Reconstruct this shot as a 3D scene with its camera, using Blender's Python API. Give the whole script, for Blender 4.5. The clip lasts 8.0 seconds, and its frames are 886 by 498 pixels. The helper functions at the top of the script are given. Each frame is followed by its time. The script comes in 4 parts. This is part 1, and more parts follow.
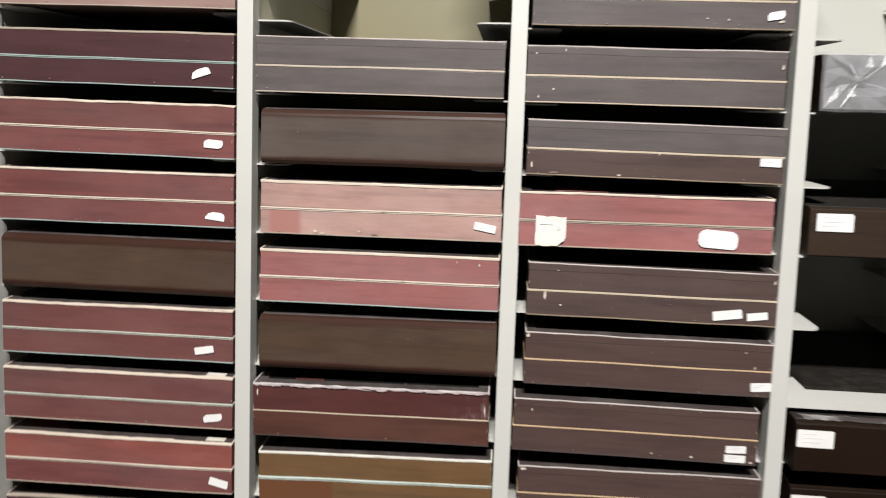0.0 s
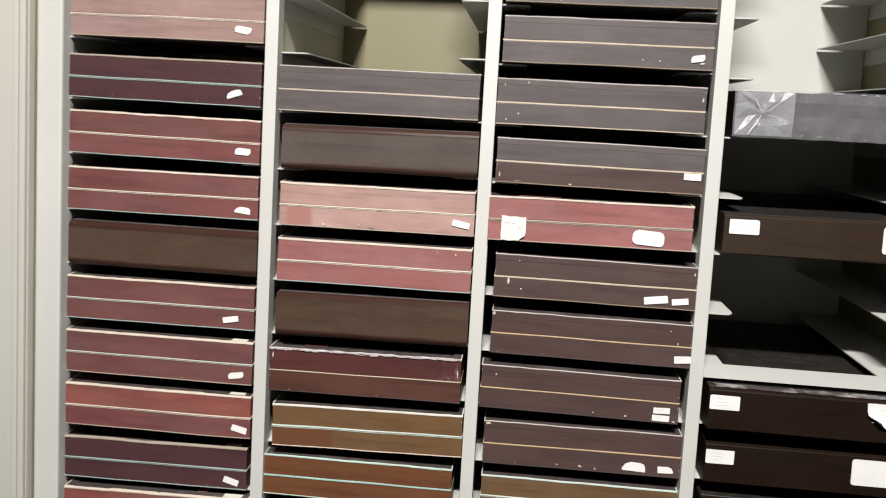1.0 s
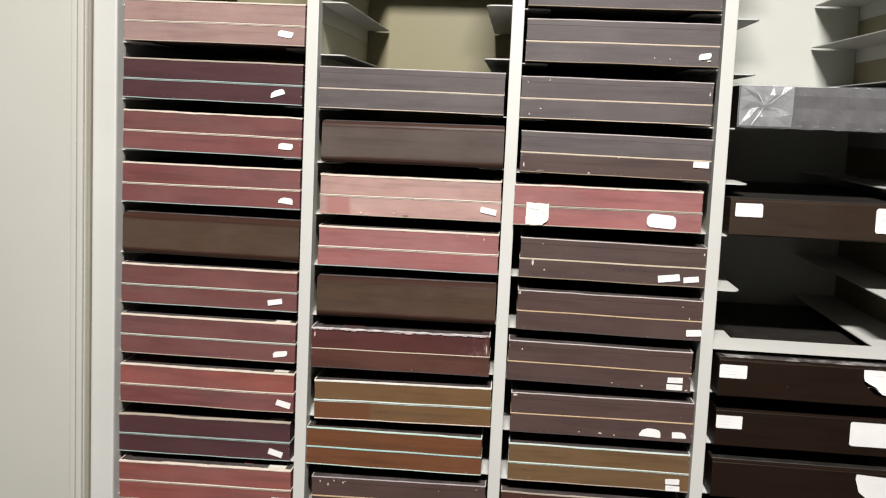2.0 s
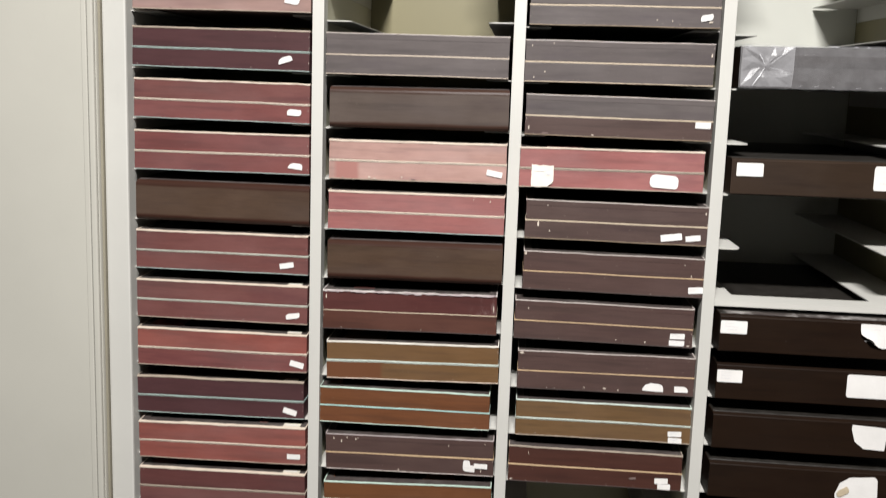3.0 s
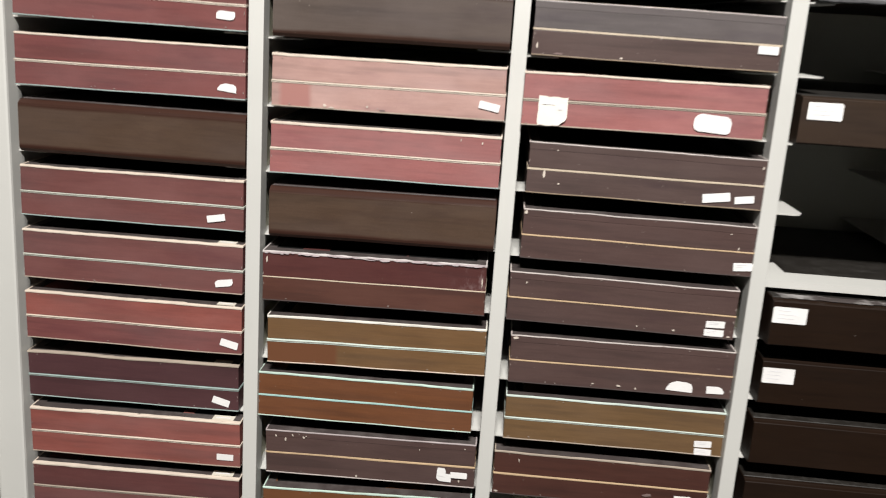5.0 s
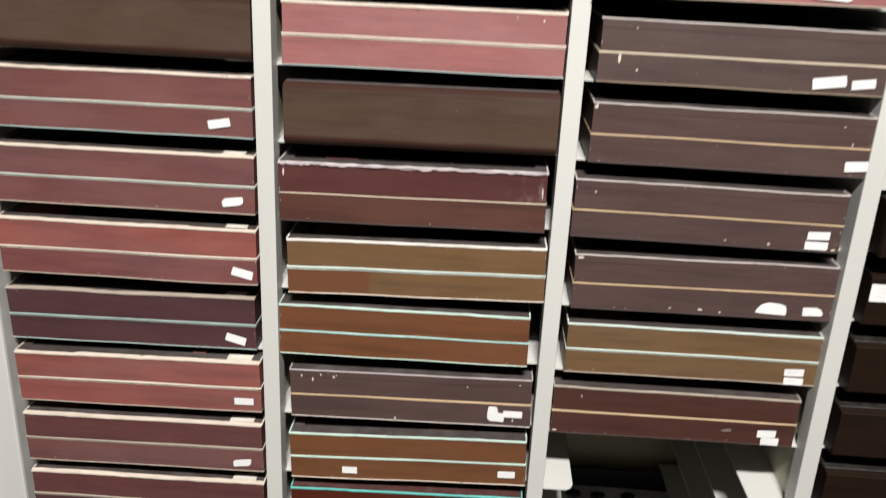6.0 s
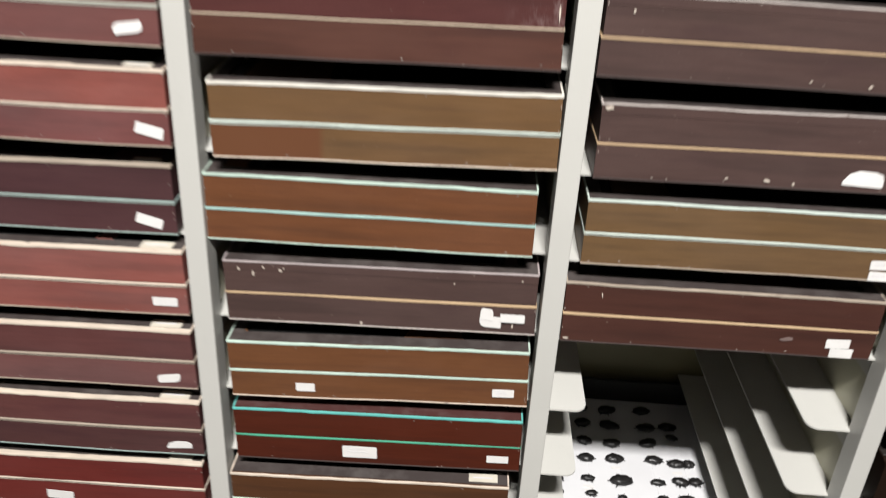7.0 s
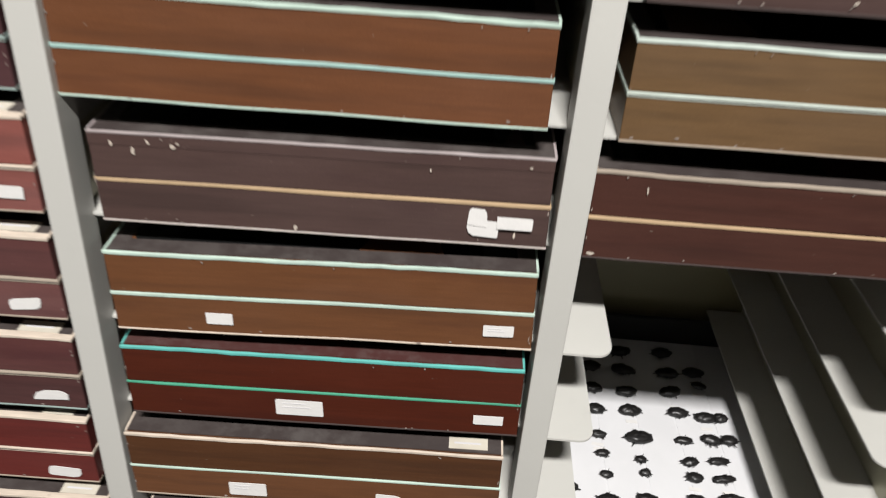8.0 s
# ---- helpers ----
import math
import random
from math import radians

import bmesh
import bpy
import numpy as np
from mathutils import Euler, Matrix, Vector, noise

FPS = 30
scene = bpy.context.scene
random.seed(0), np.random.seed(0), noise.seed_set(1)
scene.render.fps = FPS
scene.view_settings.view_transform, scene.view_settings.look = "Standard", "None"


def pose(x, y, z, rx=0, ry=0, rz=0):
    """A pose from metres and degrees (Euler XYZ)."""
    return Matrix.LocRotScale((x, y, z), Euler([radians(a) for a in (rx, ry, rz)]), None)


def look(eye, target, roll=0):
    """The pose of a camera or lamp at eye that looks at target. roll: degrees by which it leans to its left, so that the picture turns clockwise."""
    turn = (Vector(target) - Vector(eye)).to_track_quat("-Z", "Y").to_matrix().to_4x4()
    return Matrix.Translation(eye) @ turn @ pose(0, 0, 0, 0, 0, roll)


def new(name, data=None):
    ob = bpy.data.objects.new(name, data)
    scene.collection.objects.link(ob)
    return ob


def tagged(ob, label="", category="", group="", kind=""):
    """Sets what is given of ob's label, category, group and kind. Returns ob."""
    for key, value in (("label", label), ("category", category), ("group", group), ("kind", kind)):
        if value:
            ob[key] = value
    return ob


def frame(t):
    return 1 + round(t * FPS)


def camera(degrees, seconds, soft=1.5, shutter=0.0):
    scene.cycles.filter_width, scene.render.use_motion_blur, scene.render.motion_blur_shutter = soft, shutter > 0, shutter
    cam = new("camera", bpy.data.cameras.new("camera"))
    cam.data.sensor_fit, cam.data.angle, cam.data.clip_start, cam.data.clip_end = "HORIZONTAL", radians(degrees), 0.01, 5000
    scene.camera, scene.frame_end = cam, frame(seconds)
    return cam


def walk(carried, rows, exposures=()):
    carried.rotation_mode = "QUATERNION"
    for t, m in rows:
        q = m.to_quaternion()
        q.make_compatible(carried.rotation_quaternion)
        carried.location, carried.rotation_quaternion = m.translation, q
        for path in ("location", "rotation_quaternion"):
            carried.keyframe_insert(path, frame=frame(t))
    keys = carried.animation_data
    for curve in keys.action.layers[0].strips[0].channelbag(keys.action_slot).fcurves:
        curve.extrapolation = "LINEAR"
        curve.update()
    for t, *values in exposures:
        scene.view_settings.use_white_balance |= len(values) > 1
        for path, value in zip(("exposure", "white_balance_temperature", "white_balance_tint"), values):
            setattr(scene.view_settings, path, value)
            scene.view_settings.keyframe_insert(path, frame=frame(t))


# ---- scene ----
cam = camera(60.8, 8.0, soft=1.15, shutter=0.55)
PATH = [
    (0, (0.015, 0.036, 1.504), (-0.149, 2.02, 1.309), 1.9),
    (0.5, (0.058, -0.057, 1.504), (-0.116, 1.925, 1.307), 3.1),
    (1, (0.069, -0.147, 1.504), (-0.128, 1.836, 1.327), 3.2),
    (1.5, (0.046, -0.203, 1.489), (-0.144, 1.782, 1.328), 3.0),
    (3, (0.023, -0.265, 1.475), (-0.159, 1.712, 1.227), 1.9),
    (3.5, (0.037, -0.208, 1.46), (-0.133, 1.758, 1.135), 2.4),
    (4, (0.051, -0.147, 1.466), (-0.109, 1.815, 1.114), 3.3),
    (4.2, (0.048, -0.126, 1.469), (-0.102, 1.835, 1.105), 3.5),
    (5.5, (-0.029, 0.066, 1.444), (-0.145, 2.004, 0.964), 3.6),
    (6, (-0.062, 0.123, 1.421), (-0.146, 2.022, 0.801), 2.7),
    (6.5, (-0.071, 0.187, 1.386), (-0.144, 2.051, 0.666), 2.5),
    (7, (-0.054, 0.297, 1.32), (-0.112, 2.107, 0.47), 3.1),
    (7.5, (-0.05, 0.385, 1.261), (-0.078, 2.154, 0.327), 4.0),
    (8, (-0.046, 0.463, 1.203), (-0.066, 2.195, 0.203), 4.5),
]
EXPOSURES = [(0, -0.06), (1.5, 0.03), (3, 0.02), (4, -0.04), (5.5, 0.09), (6, 0.13), (7, 0.17), (7.5, 0.14), (8, 0.02)]
walk(cam, [(t, look(eye, target, roll)) for t, eye, target, roll in PATH], EXPOSURES)

# ---------------------------------------------------------------- light
world = bpy.data.worlds.new("world")
world.use_nodes = True
world.node_tree.nodes["Background"].inputs[0].default_value = (0.9, 0.95, 1.0, 1)
world.node_tree.nodes["Background"].inputs[1].default_value = 0.005
scene.world = world
scene.view_settings.exposure = 0.0

CEIL = 3.0
LAMP_X, LAMP_Y, LAMP_LEN = 0.03, -0.68, 0.50


def area(name, at, to, sx, sy, power, colour):
    data = bpy.data.lights.new(name, "AREA")
    data.shape, data.size, data.size_y, data.energy, data.color = "RECTANGLE", sx, sy, power, colour
    ob = new(name, data)
    ob.matrix_world = look(at, to)
    return ob


area("lamp_light", (LAMP_X, LAMP_Y, CEIL - 0.10), (LAMP_X, LAMP_Y, 0), LAMP_LEN, 0.15, 152, (1.0, 0.975, 0.95))


# ---------------------------------------------------------------- materials
class Nodes:
    """Small helper round one node material."""

    def __init__(self, name):
        self.m = bpy.data.materials.new(name)
        self.m.use_nodes = True
        self.t = self.m.node_tree
        self.b = self.t.nodes["Principled BSDF"]

    def node(self, kind, **values):
        n = self.t.nodes.new(kind)
        for key, v in values.items():
            n.inputs[key].default_value = v
        return n

    def link(self, a, b):
        self.t.links.new(a, b)

    def coords(self, sx=1, sy=1, sz=1, vary=True):
        c = self.node("ShaderNodeTexCoord")
        out = c.outputs["Object"]
        if vary:
            info = self.node("ShaderNodeObjectInfo")
            add = self.node("ShaderNodeVectorMath")
            mul = self.node("ShaderNodeMath")
            mul.operation = "MULTIPLY"
            mul.inputs[1].default_value = 17.3
            self.link(info.outputs["Random"], mul.inputs[0])
            self.link(out, add.inputs[0])
            self.link(mul.outputs[0], add.inputs[1])
            out = add.outputs[0]
        mp = self.node("ShaderNodeMapping")
        mp.inputs["Scale"].default_value = (sx, sy, sz)
        self.link(out, mp.inputs["Vector"])
        return mp.outputs[0]

    def noise(self, vec, scale, detail=4, rough=0.6):
        n = self.node("ShaderNodeTexNoise", Scale=scale, Detail=detail, Roughness=rough)
        self.link(vec, n.inputs["Vector"])
        return n.outputs["Fac"]

    def ramp(self, fac, a, b, ca=(0, 0, 0, 1), cb=(1, 1, 1, 1)):
        r = self.node("ShaderNodeValToRGB")
        e = r.color_ramp.elements
        e[0].position, e[0].color, e[1].position, e[1].color = a, ca, b, cb
        self.link(fac, r.inputs[0])
        return r.outputs["Color"]

    def mix(self, fac, a, b, blend="MIX"):
        n = self.node("ShaderNodeMix")
        n.data_type, n.blend_type = "RGBA", blend
        for sock, v in ((n.inputs["Factor"], fac), (n.inputs["A"], a), (n.inputs["B"], b)):
            if isinstance(v, (int, float)):
                sock.default_value = v
            elif isinstance(v, tuple):
                sock.default_value = (*v, 1) if len(v) == 3 else v
            else:
                self.link(v, sock)
        return n.outputs["Result"]

    def bump(self, fac, strength, distance):
        n = self.node("ShaderNodeBump", Strength=strength, Distance=distance)
        self.link(fac, n.inputs["Height"])
        self.link(n.outputs[0], self.b.inputs["Normal"])


def lift(c, f):
    return tuple(min(1.0, v * f) for v in c)


def cloth(name, colour, rough=0.42, fade=0.3, scuff=0.12, patch=None, spec=0.22, rubbed=None, border=None):
    """Glazed bookbinder's paper: fine streaks along the box, uneven fading, a painted sheen, rubbed specks."""
    n = Nodes(name)
    colour = (colour[0], colour[1] * 1.06, colour[2] * 1.05)
    long_v = n.coords(6, 40, 90)
    even_v = n.coords(1, 1, 1)
    streak = n.noise(long_v, 5, 5, 0.65)
    blot = n.noise(even_v, 11, 3, 0.55)
    grain = n.noise(even_v, 900, 2, 0.6)
    grey = sum(colour) / 3
    faded = tuple(min(1, v * 1.22 + 0.10 * grey) for v in colour)
    base = n.mix(n.ramp(streak, 0.33, 0.68), lift(colour, 0.91), lift(colour, 1.08))
    base = n.mix(n.ramp(blot, 0.42, 0.72, (0, 0, 0, 1), (fade, fade, fade, 1)), base, faded)
    base = n.mix(n.ramp(grain, 0.3, 0.75, (0, 0, 0, 1), (0.35, 0.35, 0.35, 1)), base, lift(colour, 0.7))
    # darker bands running along the box, placed by noise
    dark_bands = n.noise(n.coords(2.2, 1, 30), 3.0, 3, 0.55)
    base = n.mix(n.ramp(dark_bands, 0.50, 0.70, (0, 0, 0, 1), (0.55, 0.55, 0.55, 1)), base, tuple(0.52 * v + 0.08 * grey for v in colour))
    smear = n.noise(n.coords(5, 1, 14), 2.6, 4, 0.6)
    base = n.mix(n.ramp(smear, 0.56, 0.78, (0, 0, 0, 1), (0.5 * fade + 0.12,) * 3 + (1,)), base, tuple(min(1, 1.12 * v + 0.22 * grey) for v in colour))
    # reflected surroundings painted in as soft violet-grey patches
    sheen = n.noise(n.coords(2.6, 1, 9), 2.2, 3, 0.5)
    base = n.mix(n.ramp(sheen, 0.42, 0.70, (0, 0, 0, 1), (0.5 * fade,) * 3 + (1,)), base, (grey * 1.26, grey * 1.04, grey * 1.06))
    bloom = n.noise(n.coords(4.5, 1, 11), 1.7, 4, 0.6)
    base = n.mix(n.ramp(bloom, 0.50, 0.74, (0, 0, 0, 1), (0.25 + 0.45 * fade,) * 3 + (1,)), base, tuple(min(1, 1.22 * v + 0.16 * grey) for v in colour))
    # darker, slightly purple patches, placed by noise
    dark_patches = n.noise(n.coords(3.4, 1, 16), 2.3, 4, 0.65)
    base = n.mix(n.ramp(dark_patches, 0.54, 0.76, (0, 0, 0, 1), (0.55, 0.55, 0.55, 1)), base, (0.62 * colour[0] + 0.02 * grey, 0.60 * colour[1], 0.68 * colour[2] + 0.03 * grey))
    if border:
        # a darker margin along the top and foot, with a wandering edge
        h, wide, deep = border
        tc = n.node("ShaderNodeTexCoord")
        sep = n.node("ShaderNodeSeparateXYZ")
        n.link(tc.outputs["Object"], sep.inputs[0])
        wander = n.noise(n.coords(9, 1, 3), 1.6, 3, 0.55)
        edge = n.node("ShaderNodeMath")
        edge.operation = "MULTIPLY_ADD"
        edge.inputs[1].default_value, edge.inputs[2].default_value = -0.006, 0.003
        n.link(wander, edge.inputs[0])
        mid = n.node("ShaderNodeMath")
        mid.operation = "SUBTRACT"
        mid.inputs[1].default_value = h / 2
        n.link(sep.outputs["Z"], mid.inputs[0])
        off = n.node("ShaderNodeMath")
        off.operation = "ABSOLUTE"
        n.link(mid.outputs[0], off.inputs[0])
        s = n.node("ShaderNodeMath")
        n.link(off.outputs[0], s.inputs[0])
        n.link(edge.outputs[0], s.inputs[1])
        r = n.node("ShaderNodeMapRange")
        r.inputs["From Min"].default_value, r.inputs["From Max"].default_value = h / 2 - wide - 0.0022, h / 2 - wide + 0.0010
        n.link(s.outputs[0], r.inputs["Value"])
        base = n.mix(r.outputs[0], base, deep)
    if rubbed is not None:
        tc = n.node("ShaderNodeTexCoord")
        sep = n.node("ShaderNodeSeparateXYZ")
        n.link(tc.outputs["Object"], sep.inputs[0])
        far = n.node("ShaderNodeMapRange")
        far.inputs["From Min"].default_value, far.inputs["From Max"].default_value = rubbed, rubbed + 0.05
        n.link(sep.outputs["X"], far.inputs["Value"])
        scrape = n.ramp(n.noise(n.coords(1.6, 1, 0.7), 70, 5, 0.75), 0.50, 0.68)
        base = n.mix(n.mix(1.0, far.outputs[0], scrape, "MULTIPLY"), base, tuple(0.10 + 1.3 * v for v in colour))
    if patch:
        x0, x1, other = patch
        sep = n.node("ShaderNodeSeparateXYZ")
        tc = n.node("ShaderNodeTexCoord")
        wob = n.noise(tc.outputs["Object"], 30, 2, 0.5)
        n.link(tc.outputs["Object"], sep.inputs[0])
        add = n.node("ShaderNodeMath")
        add.operation = "MULTIPLY_ADD"
        add.inputs[1].default_value, add.inputs[2].default_value = 0.006, 0
        n.link(wob, add.inputs[0])
        s = n.node("ShaderNodeMath")
        n.link(sep.outputs["X"], s.inputs[0])
        n.link(add.outputs[0], s.inputs[1])
        r = n.node("ShaderNodeMapRange")
        r.inputs["From Min"].default_value, r.inputs["From Max"].default_value = x1 - 0.003, x1 + 0.003
        n.link(s.outputs[0], r.inputs["Value"])
        r2 = n.node("ShaderNodeMapRange")
        r2.inputs["From Min"].default_value, r2.inputs["From Max"].default_value = x0 - 0.003, x0 + 0.003
        n.link(s.outputs[0], r2.inputs["Value"])
        d = n.node("ShaderNodeMath")
        d.operation = "SUBTRACT"
        n.link(r2.outputs[0], d.inputs[0])
        n.link(r.outputs[0], d.inputs[1])
        base = n.mix(d.outputs[0], base, other)
    speck = n.noise(n.coords(1, 1, 1.6), 170, 3, 0.7)
    rub = n.ramp(speck, 0.735 - 0.06 * scuff, 0.80, (0, 0, 0, 1), (0.55, 0.55, 0.55, 1))
    base = n.mix(rub, base, (0.42, 0.36, 0.31))
    n.link(base, n.b.inputs["Base Color"])
    r = n.node("ShaderNodeMapRange")
    r.inputs["To Min"].default_value, r.inputs["To Max"].default_value = rough - 0.08, rough + 0.14
    n.link(blot, r.inputs["Value"])
    n.link(r.outputs[0], n.b.inputs["Roughness"])
    n.b.inputs["Specular IOR Level"].default_value = spec
    n.bump(n.mix(0.7, streak, grain), 0.16, 0.0005)
    return n.m


def strip(name, colour, worn=(0.12, 0.08, 0.07), wear=0.6):
    """Paper edging, rubbed through in places."""
    n = Nodes(name)
    v = n.coords(10, 60, 60)
    a = n.noise(v, 4, 5, 0.7)
    b = n.noise(n.coords(1, 1, 1), 60, 4, 0.7)
    base = n.mix(n.ramp(a, 0.3, 0.7), lift(colour, 0.78), lift(colour, 1.08))
    base = n.mix(n.ramp(b, 0.60 + 0.12 * (1 - wear), 0.74, (0, 0, 0, 1), (0.7, 0.7, 0.7, 1)), base, worn)
    n.link(base, n.b.inputs["Base Color"])
    n.b.inputs["Roughness"].default_value = 0.6
    n.bump(b, 0.3, 0.0005)
    return n.m


def plain(name, colour, rough=0.5, vary=0.12, scale=9, bump=0.15, metal=0.0, grit=0.0, spec=0.5, fine=300):
    n = Nodes(name)
    v = n.coords(1, 1, 1)
    a, b = n.noise(v, scale, 4, 0.6), n.noise(v, fine, 3, 0.6)
    base = n.mix(n.ramp(a, 0.3, 0.72), lift(colour, 1 - vary), lift(colour, 1 + vary * 0.6))
    if grit:
        base = n.mix(n.ramp(n.noise(n.coords(1, 1, 0.5), 40, 5, 0.7), 0.60, 0.78, (0, 0, 0, 1), (grit, grit, grit, 1)), base, lift(colour, 0.45))
    n.link(base, n.b.inputs["Base Color"])
    r = n.node("ShaderNodeMapRange")
    r.inputs["To Min"].default_value, r.inputs["To Max"].default_value = rough - 0.07, rough + 0.1
    n.link(a, r.inputs["Value"])
    n.link(r.outputs[0], n.b.inputs["Roughness"])
    n.b.inputs["Metallic"].default_value = metal
    n.b.inputs["Specular IOR Level"].default_value = spec
    n.bump(b, bump, 0.0008)
    return n.m


def dusty(name, colour, dust=(0.34, 0.32, 0.30), amount=0.6, grain=90, patches=8):
    n = Nodes(name)
    v = n.coords(1, 1, 1)
    a, b = n.noise(v, grain, 5, 0.7), n.noise(v, patches, 3, 0.5)
    m = n.mix(1.0, n.ramp(a, 0.44, 0.62), n.ramp(b, 0.35, 0.62, (0.25, 0.25, 0.25, 1)), "MULTIPLY")
    base = n.mix(n.mix(1.0, m, (amount, amount, amount), "MULTIPLY"), colour, dust)
    n.link(base, n.b.inputs["Base Color"])
    n.b.inputs["Roughness"].default_value = 0.5
    n.bump(a, 0.2, 0.0006)
    return n.m


STEEL = plain("painted_steel", (0.495, 0.489, 0.457), 0.42, 0.05, 5, 0.08, grit=0.10)
# interior copy of the enamel; its olive tint partly stands for bounced light
STEEL_IN = plain("painted_steel_inside", (0.44, 0.425, 0.325), 0.45, 0.06, 5, 0.08, grit=0.12)
# yellowed tone, with the shade inside the bays darkened into it
BACK_OLIVE = plain("yellowed_shaded_panel", (0.245, 0.218, 0.122), 0.5, 0.06, 4, 0.06, grit=0.08)
BACK_GREY = plain("pale_grey_back_panel", (0.585, 0.59, 0.535), 0.5, 0.05, 4, 0.06, grit=0.06)
DOOR_M = plain("door_enamel", (0.442, 0.432, 0.384), 0.38, 0.04, 4, 0.06, grit=0.06)
GAP_SHADE = plain("dark_gap_shade", (0.23, 0.21, 0.16), 0.7, 0.1)
PAPER = plain("label_paper", (0.69, 0.675, 0.655), 0.75, 0.06, 40, 0.25)
PAPER_OLD = plain("aged_paper", (0.54, 0.50, 0.42), 0.75, 0.12, 40, 0.25)
PAPER_CREAM = plain("cream_label_paper", (0.68, 0.635, 0.56), 0.75, 0.08, 40, 0.25)
# dark joint line between lid and base
SEAM = plain("dark_seam", (0.10, 0.085, 0.07), 0.8, 0.3, 60, 0.2)
CHIP_M = plain("bare_board", (0.52, 0.45, 0.38), 0.8, 0.25, 60, 0.3)
SPECK = plain("worn_speck", (0.30, 0.25, 0.22), 0.8, 0.25, 60, 0.3)
DULL = plain("rubbed_board", (0.16, 0.11, 0.10), 0.8, 0.2, 60, 0.3)
INK = plain("faded_ink", (0.58, 0.57, 0.58), 0.8, 0.1)
# unseen room surfaces, set this dark only to hold bounced fill down
WALL_M = plain("wall_paint", (0.06, 0.058, 0.054), 0.7, 0.05, 3, 0.1)
CEIL_M = plain("ceiling_paint", (0.17, 0.166, 0.158), 0.8, 0.04, 3, 0.1)
FLOOR_M = plain("linoleum", (0.035, 0.033, 0.03), 0.45, 0.2, 6, 0.1)
TOP_DARK = dusty("dusty_lid", (0.045, 0.035, 0.033), amount=0.11, grain=45)
TOP_BLACK = dusty("dark_case_lid", (0.012, 0.010, 0.008), amount=0.05)
TOP_RED = dusty("dusty_red_lid", (0.060, 0.022, 0.020), amount=0.10)
TOP_GLASS = plain("dark_glass_lid", (0.010, 0.010, 0.010), 0.12, 0.1, 8, 0.02)
FOAM = plain("white_foam", (0.67, 0.67, 0.682), 0.7, 0.03, 20, 0.2)
SHELL = plain("black_shell", (0.012, 0.011, 0.011), 0.38, 0.3, 60, 0.3)
BLACK = plain("black_paper", (0.012, 0.011, 0.010), 0.5, 0.15, 30, 0.2)

RED = cloth("red_paper", (0.1500, 0.0500, 0.0470), fade=0.5)
RED_B = cloth("brick_red_paper", (0.2128, 0.0630, 0.0511), fade=0.45)
MAROON = cloth("maroon_paper", (0.1320, 0.0490, 0.0450), fade=0.5)
PURPLE = cloth("purple_brown_paper", (0.0640, 0.0265, 0.0285), fade=0.15)
PINK = cloth("faded_pink_paper", (0.345, 0.200, 0.174), fade=0.7, scuff=0.3)
PINK_D = cloth("dull_pink_paper", (0.27, 0.162, 0.142), fade=0.5, scuff=0.3)
PINK_P = cloth("faded_pink_paper_patched", (0.345, 0.200, 0.174), fade=0.7, scuff=0.3, patch=(-0.118, -0.083, (0.31, 0.150, 0.131)))
# deep red here and the maroons below: darkened further for light falloff low in column a
DEEP_RED = cloth("dimmed_deep_red_paper", (0.1220, 0.0200, 0.0165), fade=0.2)
MAROON_X = cloth("dimmest_maroon_paper", (0.0720, 0.0285, 0.0275), fade=0.3)
MAROON_D = cloth("dimmed_maroon_paper", (0.0980, 0.0345, 0.0325), fade=0.3)
ROSE = cloth("rose_red_paper", (0.2580, 0.0930, 0.0880), fade=0.5)
WORN = cloth("worn_maroon_paper", (0.0800, 0.0310, 0.0225), fade=0.2, scuff=0.5)
WORN_R = cloth("rubbed_maroon_paper", (0.0740, 0.0240, 0.0220), fade=0.2, scuff=0.5, rubbed=0.088)
OLIVE = cloth("olive_brown_paper", (0.1300, 0.0670, 0.0300), fade=0.15)
OLIVE_G = cloth("grey_olive_paper", (0.128, 0.070, 0.033), fade=0.15)
OLIVE_P = cloth("olive_brown_paper_patched", (0.1300, 0.0670, 0.0300), fade=0.15, patch=(-0.14, -0.044, (0.118, 0.049, 0.024)))
BROWN = cloth("red_brown_paper", (0.1290, 0.0470, 0.0205), fade=0.12)
BROWN_B = cloth("brown_paper", (0.1280, 0.0490, 0.0210), fade=0.12)
OXBLOOD = cloth("oxblood_paper", (0.0679, 0.0139, 0.0070), fade=0.1, spec=0.12)
UMBER = cloth("umber_paper", (0.0792, 0.0308, 0.0135), fade=0.12, spec=0.14)
DARK = cloth("dark_violet_paper", (0.0730, 0.0455, 0.0410), rough=0.38, scuff=0.6, fade=0.15)
DARK_B = cloth("dark_brown_violet_paper", (0.0710, 0.0405, 0.0362), rough=0.40, scuff=0.6, fade=0.15)
GREY = cloth("grey_violet_paper", (0.093, 0.0750, 0.0735), rough=0.36, scuff=0.5)
C8_RED = cloth("maroon_brown_paper", (0.0591, 0.0222, 0.0166), fade=0.15, scuff=0.3)
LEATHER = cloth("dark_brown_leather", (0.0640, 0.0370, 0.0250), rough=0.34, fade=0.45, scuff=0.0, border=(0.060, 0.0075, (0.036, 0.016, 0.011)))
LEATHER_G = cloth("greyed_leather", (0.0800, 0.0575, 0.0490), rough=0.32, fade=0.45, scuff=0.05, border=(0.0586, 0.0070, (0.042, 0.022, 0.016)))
BUCKRAM_L = cloth("brown_buckram", (0.0300, 0.0175, 0.0115), rough=0.38, fade=0.4, scuff=0.05, spec=0.2)
BUCKRAM = cloth("dark_buckram", (0.0134, 0.0067, 0.0040), rough=0.42, fade=0.15, scuff=0.05, spec=0.13)

